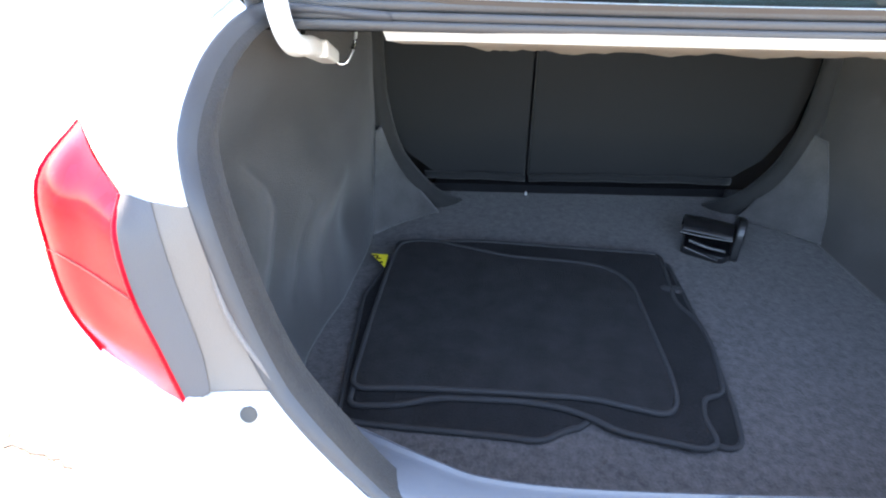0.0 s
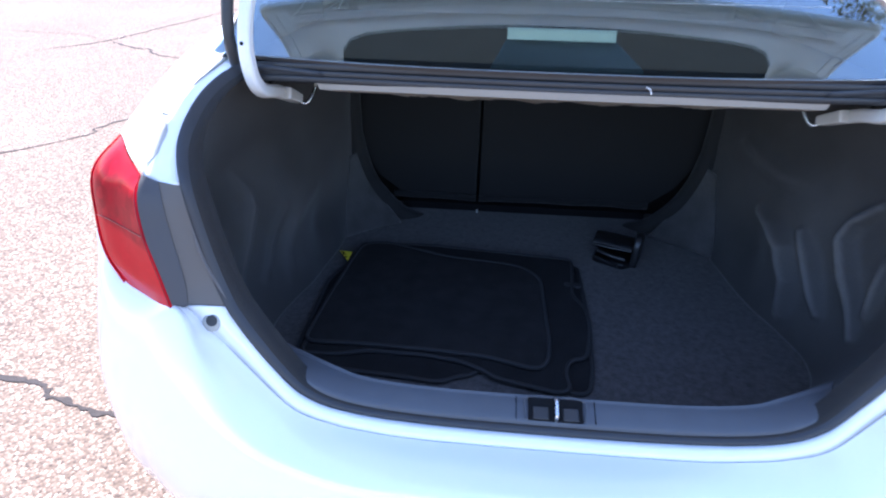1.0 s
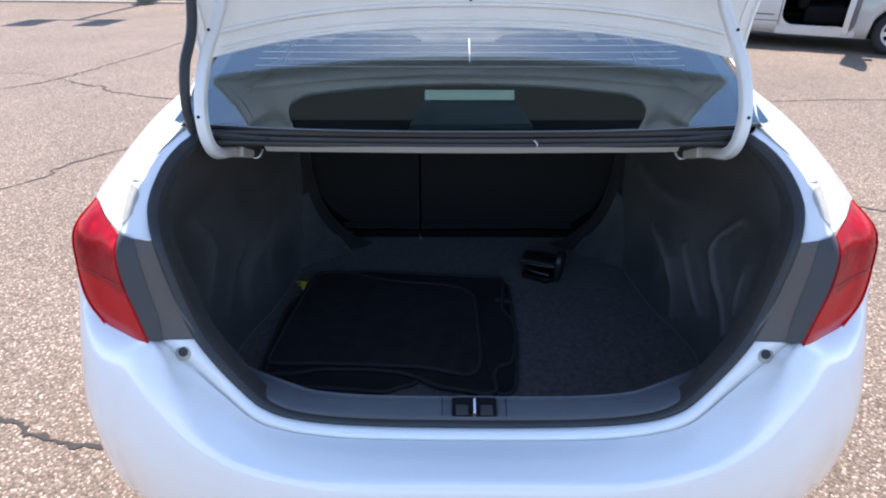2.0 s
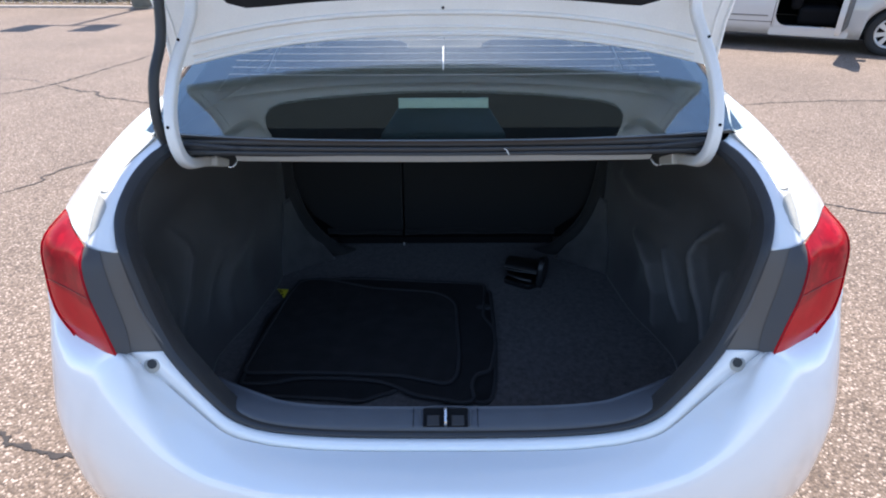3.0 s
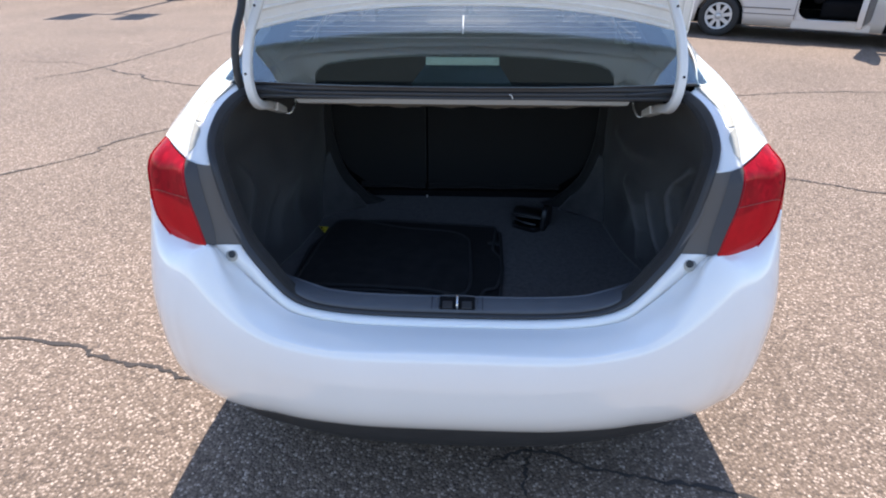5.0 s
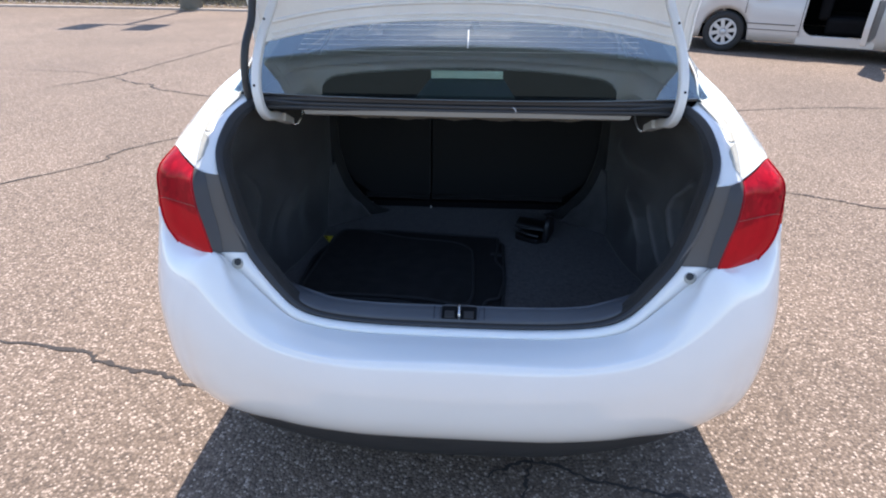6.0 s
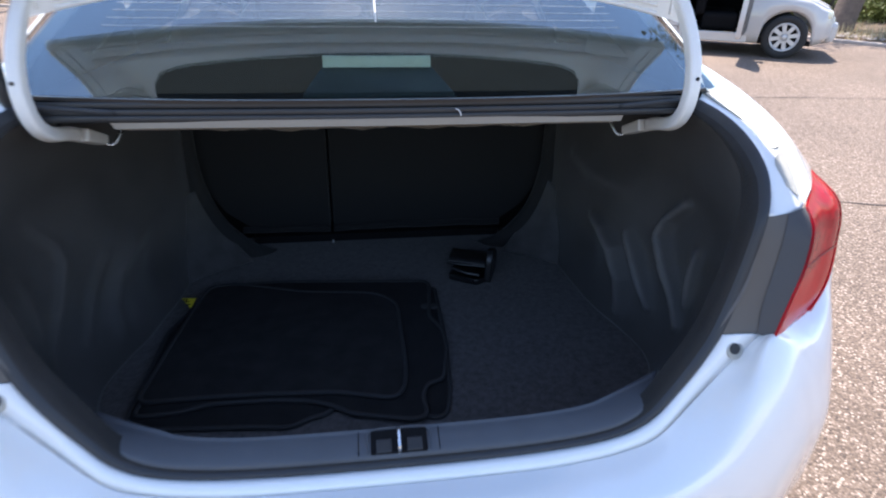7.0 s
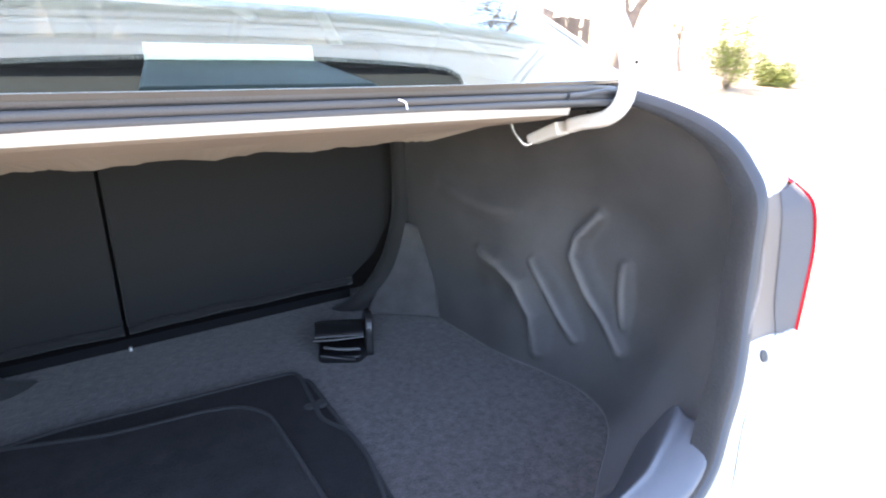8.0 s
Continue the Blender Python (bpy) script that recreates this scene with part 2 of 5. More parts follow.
# ---- mesh helpers ----
def part(name, bm, material, parent=None, label="", smooth=False, solid=0.0, bevel=0.0, offset=-1.0, split=False):
    """Links a bmesh as one mesh object, as a part of parent where one is given."""
    me = bpy.data.meshes.new(name)
    bmesh.ops.recalc_face_normals(bm, faces=bm.faces)
    for f in bm.faces:
        f.smooth = smooth
    bm.to_mesh(me)
    bm.free()
    me.materials.append(material)
    ob = new(name, me)
    ob.parent = parent
    if solid:
        s = ob.modifiers.new("thick", "SOLIDIFY")
        s.thickness, s.offset = solid, offset
    if bevel:
        b = ob.modifiers.new("round", "BEVEL")
        b.width, b.segments, b.limit_method = bevel, 2, "ANGLE"
    if split:
        e = ob.modifiers.new("sharp", "EDGE_SPLIT")
        e.split_angle = radians(40)
    if label:
        tagged(ob, label)
    return ob


def thing(name, label, category, group="", at=(0, 0, 0)):
    ob = new(name)
    ob.location = at
    return tagged(ob, label, category, group)


def setting(ob, label, category):
    return tagged(ob, label, category, kind="structure")


def spline(pts, n):
    """n points along a Catmull-Rom curve through pts, evenly by knot."""
    p = [Vector(q) for q in pts]
    p = [2 * p[0] - p[1]] + p + [2 * p[-1] - p[-2]]
    out = []
    for i in range(n):
        f = i * (len(pts) - 1) / (n - 1)
        k = min(int(f), len(pts) - 2)
        t = f - k
        a, b, c, d = p[k:k + 4]
        out.append(0.5 * ((2 * b) + (c - a) * t + (2 * a - 5 * b + 4 * c - d) * t * t + (3 * b - a - 3 * c + d) * t ** 3))
    return out


def both(half):
    """A curve over the whole width from its right half, which begins on the middle line."""
    return [(-x, y, z) for x, y, z in half[:0:-1]] + list(half)


def flip(pts, s):
    return [(s * x, y, z) for x, y, z in pts]


def sheet(rows, closed=False):
    bm = bmesh.new()
    v = [[bm.verts.new(p) for p in r] for r in rows]
    for a, b in zip(v, v[1:]):
        k = len(a) if closed else len(a) - 1
        for i in range(k):
            j = (i + 1) % len(a)
            bm.faces.new((a[i], a[j], b[j], b[i]))
    return bm


def loft(rows, nu, nv):
    """A smooth sheet through rows of points: nu along each row, nv across the rows."""
    r = [spline(q, nu) for q in rows]
    cols = [spline([q[i] for q in r], nv) for i in range(nu)]
    return sheet([[c[k] for c in cols] for k in range(nv)])


def ruled(rows, nu):
    return sheet([spline(q, nu) for q in rows])


def sweep(path, section, up=(0, 0, 1), cap=True, bm=None):
    """A closed section of (side, up) pairs carried along a path."""
    bm = bm or bmesh.new()
    path = [Vector(p) for p in path]
    up = Vector(up)
    rings = []
    for i, p in enumerate(path):
        t = (path[min(i + 1, len(path) - 1)] - path[max(i - 1, 0)]).normalized()
        side = t.cross(up)
        side = side.normalized() if side.length > 1e-4 else Vector((1, 0, 0))
        u = side.cross(t).normalized()
        rings.append([bm.verts.new(p + side * a + u * b) for a, b in section])
    k = len(section)
    for a, b in zip(rings, rings[1:]):
        for i in range(k):
            bm.faces.new((a[i], a[(i + 1) % k], b[(i + 1) % k], b[i]))
    if cap:
        bm.faces.new(rings[0])
        bm.faces.new(rings[-1])
    return bm


def ring(r, n=8, sx=1.0, sy=1.0):
    return [(sx * r * math.cos(2 * math.pi * i / n), sy * r * math.sin(2 * math.pi * i / n)) for i in range(n)]


def rect(w, h):
    return [(-w / 2, -h / 2), (w / 2, -h / 2), (w / 2, h / 2), (-w / 2, h / 2)]


def box(x0, x1, y0, y1, z0, z1, bm=None):
    bm = bm or bmesh.new()
    v = [bm.verts.new((x, y, z)) for x in (x0, x1) for y in (y0, y1) for z in (z0, z1)]
    for f in ((0, 1, 3, 2), (4, 6, 7, 5), (0, 4, 5, 1), (2, 3, 7, 6), (0, 2, 6, 4), (1, 5, 7, 3)):
        bm.faces.new([v[i] for i in f])
    return bm


def slab(outline, h, z=0.0):
    """An outline of (x, y) pairs as a plate of thickness h that stands on z."""
    bm = bmesh.new()
    a = [bm.verts.new((x, y, z)) for x, y in outline]
    b = [bm.verts.new((x, y, z + h)) for x, y in outline]
    bm.faces.new(a[::-1])
    bm.faces.new(b)
    for i in range(len(a)):
        j = (i + 1) % len(a)
        bm.faces.new((a[i], a[j], b[j], b[i]))
    return bm


def disc_ring(profile, n=32, axis=0, bm=None):
    """A turned shape: profile of (radius, along) pairs about the x axis."""
    bm = bm or bmesh.new()
    rows = []
    for i in range(n):
        a = 2 * math.pi * i / n
        rows.append([bm.verts.new((h, r * math.cos(a), r * math.sin(a))) for r, h in profile])
    for i in range(n):
        p, q = rows[i], rows[(i + 1) % n]
        for k in range(len(profile) - 1):
            bm.faces.new((p[k], p[k + 1], q[k + 1], q[k]))
    return bm


def rounded(pts, r, n=5):
    """Rounds the corners of an outline."""
    out = []
    k = len(pts)
    for i, p in enumerate(pts):
        p, a, b = Vector(p), Vector(pts[i - 1]), Vector(pts[(i + 1) % k])
        ra = min(r, (a - p).length * 0.45)
        rb = min(r, (b - p).length * 0.45)
        s, e = p + (a - p).normalized() * ra, p + (b - p).normalized() * rb
        for j in range(n + 1):
            t = j / n
            out.append(tuple((1 - t) ** 2 * s + 2 * t * (1 - t) * p + t * t * e))
    return out


# ---- ground, kerb and verge ----
def ground():
    bm = bmesh.new()
    s = 900
    v = [bm.verts.new(p) for p in ((-s, -s, 0), (s, -s, 0), (s, s, 0), (-s, s, 0))]
    bm.faces.new(v)
    ob = part("ground", bm, M["ground"])
    return setting(ob, "worn parking lot asphalt with pinkish stone chips and cracks", "ground")


GROUND = ground()


def crack(pts, width, seed, n=70):
    """A jagged crack filled with dirt, along pts, a few millimetres proud at its dirt."""
    rnd = random.Random(seed)
    line = spline([(x, y, 0) for x, y in pts], n)
    bm = bmesh.new()
    rows = []
    wob = 0.0
    for i, p in enumerate(line):
        t = (line[min(i + 1, n - 1)] - line[max(i - 1, 0)]).normalized()
        side = Vector((-t.y, t.x, 0))
        wob = 0.6 * wob + rnd.uniform(-1, 1) * width * 0.9
        w = width * rnd.uniform(0.25, 1.0) * (0.3 + 0.7 * min(1, 8 * i / n, 8 * (n - 1 - i) / n + 0.05))
        rows.append((bm.verts.new(p + side * (wob + w) + Vector((0, 0, 0.004))), bm.verts.new(p + side * (wob - w) + Vector((0, 0, 0.004)))))
    for a, b in zip(rows, rows[1:]):
        bm.faces.new((a[0], a[1], b[1], b[0]))
    return part("crack", bm, M["crack"], GROUND, "dark jagged crack in the asphalt")


crack([(-6.5, 0.95), (-3.2, 0.72), (-1.98, 0.624), (-1.65, 0.57), (-1.52, 0.515), (-1.3, 0.477), (-1.11, 0.415), (-0.9, 0.36)], 0.014, 3)
crack([(0.08, 0.03), (0.26, 0.10), (0.51, 0.03), (0.80, -0.015), (1.3, -0.12), (2.2, -0.3)], 0.010, 4)
crack([(0.26, 0.12), (0.23, -0.03), (0.24, -0.3), (0.20, -0.7)], 0.008, 5)
crack([(-8.0, -1.6), (-5.0, 0.9), (-3.19, 2.775), (-3.06, 3.15), (-2.85, 3.49), (-2.2, 4.4), (-1.6, 5.2)], 0.013, 6)
crack([(-9.0, 6.9), (-6.4, 6.64), (-5.86, 6.55), (-5.45, 6.53), (-4.90, 6.24)], 0.010, 7)
crack([(-4.90, 6.24), (-4.41, 5.90), (-4.11, 5.82), (-3.93, 5.58), (-3.30, 5.32), (-2.2, 5.0)], 0.020, 17)
crack([(-5.35, 5.55), (-5.07, 5.93), (-4.88, 6.24), (-4.80, 6.70), (-4.70, 7.28), (-4.56, 8.08), (-4.35, 9.22), (-3.9, 12.0)], 0.022, 8)
crack([(1.6, 4.7), (3.19, 5.1), (3.69, 5.2), (4.72, 5.23), (7.5, 5.0), (11, 5.3)], 0.013, 9)
crack([(1.3, 3.0), (2.34, 2.65), (2.6, 2.53), (2.9, 2.40), (4.4, 1.9), (7.0, 0.7)], 0.013, 10)

KERB = [(-40, 17.5), (-20, 15.9), (-11.5, 15.2), (-6.7, 14.7), (0, 13.9), (5, 12.9), (7.7, 11.1), (8.9, 9.4), (10.2, 8.3), (12.8, 6.9), (16, 3.8), (19, -2), (24, -12)]


def kerb_line(shift, z, n=150):
    line = spline([(x, y, 0) for x, y in KERB], n)
    out = []
    for i, p in enumerate(line):
        t = (line[min(i + 1, n - 1)] - line[max(i - 1, 0)]).normalized()
        out.append(p + Vector((-t.y, t.x, 0)) * shift + Vector((0, 0, z)))
    return out


setting(part("kerb", sheet([kerb_line(a, b) for a, b in ((0, -0.02), (0.010, 0.045), (0.03, 0.058), (0.15, 0.058), (0.16, -0.02))]), M["concrete"], smooth=False), "low sun-bleached concrete kerb along the lot", "kerb")


def verge():
    rnd = random.Random(5)
    rows = []
    for k, (a, b) in enumerate(((0.155, 0.045), (0.6, 0.065), (1.2, 0.10), (2.0, 0.15), (3.0, 0.20), (5, 0.25), (9, 0.30), (30, 0.36))):
        rows.append([p + Vector((0, 0, rnd.uniform(-0.02, 0.02) * (k > 0))) for p in kerb_line(a, b)])
    return setting(part("verge", sheet(rows), M["dirt"], smooth=True), "bare dry dirt verge behind the kerb", "dirt")


verge()


# ---- the white sedan ----
CAR = thing("sedan", "white four-door sedan parked with its trunk lid open", "car")
O_HALF = [(0, -0.079, 0.695), (0.225, -0.077, 0.697), (0.357, -0.072, 0.707), (0.43, -0.060, 0.726), (0.483, -0.040, 0.763), (0.520, -0.026, 0.802),
          (0.550, -0.010, 0.835), (0.566, 0.000, 0.857), (0.589, 0.017, 0.906), (0.608, 0.032, 0.972), (0.625, 0.051, 1.048), (0.641, 0.088, 1.087),
          (0.643, 0.116, 1.112), (0.642, 0.150, 1.132), (0.642, 0.193, 1.147), (0.638, 0.241, 1.159), (0.628, 0.287, 1.168), (0.60, 0.318, 1.174)]

# rear bumper: opening lip, gap, crease and face, from the middle to the side
LIP = O_HALF[:8]
GAP = [(0, -0.100, 0.677), (0.222, -0.098, 0.678), (0.315, -0.093, 0.682), (0.373, -0.088, 0.688), (0.443, -0.076, 0.705), (0.520, -0.040, 0.747), (0.584, -0.016, 0.800), (0.612, -0.010, 0.828), (0.644, -0.004, 0.857)]
CREASE = [(0, -0.187, 0.672), (0.21, -0.185, 0.668), (0.322, -0.178, 0.667), (0.410, -0.162, 0.676), (0.478, -0.142, 0.690), (0.538, -0.118, 0.728), (0.593, -0.080, 0.799), (0.622, -0.046, 0.846), (0.645, -0.028, 0.862)]
EDGE = [(0.684, 0.000, 0.8500), (0.725, 0.030, 0.8435), (0.785, 0.066, 0.845), (0.826, 0.098, 0.872), (0.852, 0.126, 0.918), (0.868, 0.20, 0.905), (0.880, 0.35, 0.89), (0.884, 0.48, 0.88)]
PLAN = [(0, -0.215), (0.22, -0.211), (0.34, -0.199), (0.44, -0.182), (0.52, -0.161), (0.594, -0.143), (0.660, -0.121), (0.714, -0.094), (0.757, -0.067),
        (0.788, -0.048), (0.819, -0.024), (0.855, 0.019), (0.884, 0.074), (0.898, 0.137), (0.899, 0.208), (0.896, 0.35), (0.889, 0.48)]



def bumper():
    top = CREASE + EDGE
    inner = [(x, y, z - 0.001) for x, y, z in GAP] + [(x, y + 0.016, z - 0.004) for x, y, z in EDGE]
    mid = [((a[0] + c[0]) / 2, (a[1] + c[1]) / 2, (a[2] + c[2]) / 2 + 0.003) for a, c in zip(inner, top)]
    rows = [inner, mid, top]
    calm = [Vector(p) for p in top]
    for f, drop, corner in ((0.34, 0.06, 0.085), (0.66, 0.22, 0.27), (0.95, 0.60, 0.60)):
        # the roll grows rounder towards the corner, and its line calmer further down
        calm = calm[:1] + [b.lerp((a + c) / 2, 0.5 * min(1, i / 6)) for i, (a, b, c) in enumerate(zip(calm, calm[1:], calm[2:]))] + calm[-1:]
        row = []
        for i, (t, p) in enumerate(zip(calm, PLAN)):
            d = drop + (corner - drop) * max(0, min(1, (i - 4) / 4))
            row.append((t.x + (p[0] - t.x) * f, t.y + (p[1] - t.y) * f, t.z + (0.56 - t.z) * d))
        rows.append(row)
    for z, k in ((0.56, 0.0), (0.48, 0.008), (0.418, 0.03), (0.372, 0.065), (0.349, 0.105)):
        rows.append([(x * (1 - 0.25 * k * min(1, x / 0.5)), y + k * (1 - 0.25 * min(1, x / 0.8) ** 2), z - 0.024 * (k / 0.105) * min(1, x / 0.8) ** 2) for x, y in PLAN])
    face = loft([both(r) for r in rows], 161, 90)
    b = part("bumper", face, M["paint"], CAR, "glossy white painted rear bumper cover", smooth=True, solid=0.004, split=True)
    lip, gap = spline(both(LIP), 101), spline(both(GAP), 101)
    mids = [(a + c) / 2 + Vector((0, -0.002, 0.002)) for a, c in zip(lip, gap)]
    part("lip_flange", sheet([lip, mids, gap]), M["paint"], CAR, "white painted lip of the trunk opening", smooth=True, solid=0.003)
    under = both([(x, y + 0.004, z + 0.001) for x, y, z in GAP])
    part("bumper_joint", sweep(spline(under, 101), ring(0.0009, 6)), M["greyplastic"], b, "thin grey joint")
    low = [[(x * 0.95, y + 0.098, 0.356) for x, y in PLAN], [(x * 0.945, y + 0.094, 0.324) for x, y in PLAN], [(x * 0.935, y + 0.102, 0.274) for x, y in PLAN], [(x * 0.93, y + 0.13, 0.243) for x, y in PLAN], [(x * 0.91, y + 0.24, 0.232) for x, y in PLAN]]
    part("lower_valance", loft([both(r) for r in low], 81, 12), M["rubber"], CAR, "dark unpainted lower bumper valance", smooth=True, solid=0.004)
    pipe = disc_ring([(0.020, 0.0), (0.024, 0.0), (0.026, 0.01), (0.026, 0.20), (0.020, 0.20), (0.020, 0.02), (0.0, 0.02)], 24)
    pipe.transform(Matrix.Translation((0.665, 0.045, 0.262)) @ Matrix.Rotation(radians(90), 4, "Z"))
    part("exhaust_tip", pipe, M["blackgloss"], CAR, "dark round exhaust tip under the bumper", smooth=True)


bumper()


def stop_hole(s):
    """The rubber lid stop that sits in a round hole of the lip."""
    n = Vector((s * 0.05, -0.90, 0.42)).normalized()
    bm = disc_ring([(0.0, 0.002), (0.0148, 0.002), (0.0158, 0.001), (0.016, -0.002)], 28)
    bm.transform(Matrix.Translation((s * 0.590, -0.012, 0.831)) @ Vector((1, 0, 0)).rotation_difference(n).to_matrix().to_4x4())
    p = part("lid_stop", bm, M["flange"], CAR, "grey round rubber lid stop", smooth=True)
    bm = disc_ring([(0.0, 0.0008), (0.0095, 0.0008), (0.0098, -0.001), (0.0, -0.001)], 20)
    bm.transform(Matrix.Translation(Vector((s * 0.590, -0.012, 0.831)) + n * 0.0025 + Vector((s * -0.002, 0.0, 0.004))) @ Vector((1, 0, 0)).rotation_difference(n).to_matrix().to_4x4())
    part("stop_hollow", bm, M["rubber"], p)


for s in (-1, 1):
    stop_hole(s)

# tail lamps and the grey panels beside them
LENS_IN = [(0.685, 0.044, 1.074), (0.681, 0.010, 1.050), (0.673, -0.009, 0.992), (0.659, -0.019, 0.928), (0.646, -0.027, 0.860)]
LENS_A = [(0.742, 0.110, 1.080), (0.745, 0.066, 1.046), (0.742, 0.044, 0.980), (0.722, 0.022, 0.908), (0.680, -0.002, 0.850)]
LENS_B = [(0.785, 0.170, 1.085), (0.800, 0.108, 1.045), (0.802, 0.086, 0.972), (0.782, 0.060, 0.895), (0.725, 0.030, 0.844)]
LENS_C = [(0.812, 0.210, 1.078), (0.836, 0.142, 1.036), (0.838, 0.116, 0.958), (0.824, 0.092, 0.893), (0.785, 0.066, 0.847)]
LENS_D = [(0.852, 0.30, 1.045), (0.864, 0.195, 1.026), (0.863, 0.160, 0.975), (0.853, 0.126, 0.916), (0.826, 0.098, 0.874)]



def tail_lamp(s):
    lamp = part("tail_lamp", loft([flip(r, s) for r in (LENS_IN, LENS_A, LENS_B, LENS_C, LENS_D)], 25, 25), M["lens"], CAR, "red plastic tail lamp lens", smooth=True, solid=0.004, split=True)
    rim = [Vector(p) for p in spline(flip(LENS_IN, s), 24)]
    part("lens_rim", sweep(rim, ring(0.0007, 6)), M["lensdark"], lamp, "dark red lens edge")
    cut = [spline(r, 21)[10] for r in (LENS_IN, LENS_A, LENS_B, LENS_C)]
    cut = [(s * p.x, p.y - 0.0015, p.z) for p in cut]
    part("lens_seam", sweep(spline(cut, 20), ring(0.0008, 6)), M["lensdark"], lamp, "thin dark seam across the lens")
    chr_line = [(s * (p.x + 0.0), p.y - 0.002, p.z) for p in spline(LENS_C, 20)]
    part("lens_ridge", sweep(chr_line, ring(0.002, 6)), M["lens"], lamp)
    a = [(x, y, z) for x, y, z in LENS_IN]
    b = [(0.662, 0.052, 1.060), (0.655, 0.038, 1.028), (0.647, 0.026, 0.978), (0.632, 0.008, 0.903), (0.628, -0.006, 0.859)]
    b2 = [(x + 0.002, y + 0.0014, z) for x, y, z in b]
    c = [(0.642, 0.053, 1.056), (0.636, 0.043, 1.025), (0.627, 0.031, 0.976), (0.609, 0.014, 0.905), (0.598, -0.001, 0.859)]
    d = [(0.622, 0.054, 1.054), (0.618, 0.042, 1.020), (0.608, 0.032, 0.974), (0.589, 0.017, 0.905), (0.567, 0.001, 0.858)]
    a2 = [(x, y + 0.003, z) for x, y, z in a]
    part("lamp_side_panel", loft([flip(r, s) for r in (a2, b)], 20, 6), M["darkpanel"], CAR, "dark grey plastic panel beside the tail lamp", smooth=True, solid=0.004, split=True)
    part("lamp_inner_panel", loft([flip(r, s) for r in (b2, c, d)], 20, 10), M["greyplastic"], CAR, "matt grey plastic panel at the trunk opening", smooth=True, solid=0.004, split=True)


for s in (-1, 1):
    tail_lamp(s)

# quarter panels with the gutter of the lid
GUT = [(0.689, 0.058, 1.075), (0.690, 0.100, 1.113), (0.691, 0.140, 1.143), (0.696, 0.210, 1.168), (0.692, 0.290, 1.184), (0.676, 0.345, 1.190), (0.664, 0.376, 1.197), (0.672, 0.470, 1.252), (0.646, 0.660, 1.341), (0.600, 0.850, 1.430)]
SHO = [(0.735, 0.105, 1.085), (0.735, 0.145, 1.117), (0.737, 0.195, 1.147), (0.742, 0.280, 1.172), (0.745, 0.380, 1.192), (0.742, 0.470, 1.207), (0.730, 0.55, 1.225), (0.712, 0.640, 1.262), (0.672, 0.80, 1.345), (0.635, 0.95, 1.420)]
SH2 = [(0.785, 0.172, 1.087), (0.785, 0.200, 1.106), (0.787, 0.255, 1.126), (0.790, 0.345, 1.145), (0.790, 0.45, 1.160), (0.785, 0.55, 1.172), (0.775, 0.64, 1.185), (0.762, 0.73, 1.205), (0.735, 0.86, 1.245), (0.70, 1.0, 1.300)]
SH3 = [(0.814, 0.212, 1.080), (0.820, 0.245, 1.086), (0.826, 0.31, 1.096), (0.830, 0.40, 1.105), (0.832, 0.50, 1.112), (0.830, 0.60, 1.118), (0.825, 0.69, 1.122), (0.818, 0.77, 1.125), (0.808, 0.88, 1.130), (0.80, 1.0, 1.135)]
SH4 = [(0.852, 0.302, 1.045), (0.856, 0.33, 1.045), (0.861, 0.39, 1.045), (0.865, 0.47, 1.042), (0.867, 0.56, 1.04), (0.868, 0.65, 1.038), (0.867, 0.73, 1.035), (0.866, 0.81, 1.03), (0.865, 0.90, 1.03), (0.862, 1.0, 1.03)]
CHAN = [(0.672, 0.056, 1.060), (0.672, 0.098, 1.094), (0.674, 0.140, 1.122), (0.680, 0.205, 1.148), (0.676, 0.280, 1.164), (0.660, 0.330, 1.172), (0.645, 0.356, 1.176)]
OPEN = [(0.628, 0.056, 1.054), (0.641, 0.088, 1.087), (0.643, 0.132, 1.122), (0.642, 0.193, 1.147), (0.636, 0.250, 1.161), (0.620, 0.300, 1.170), (0.600, 0.322, 1.175)]



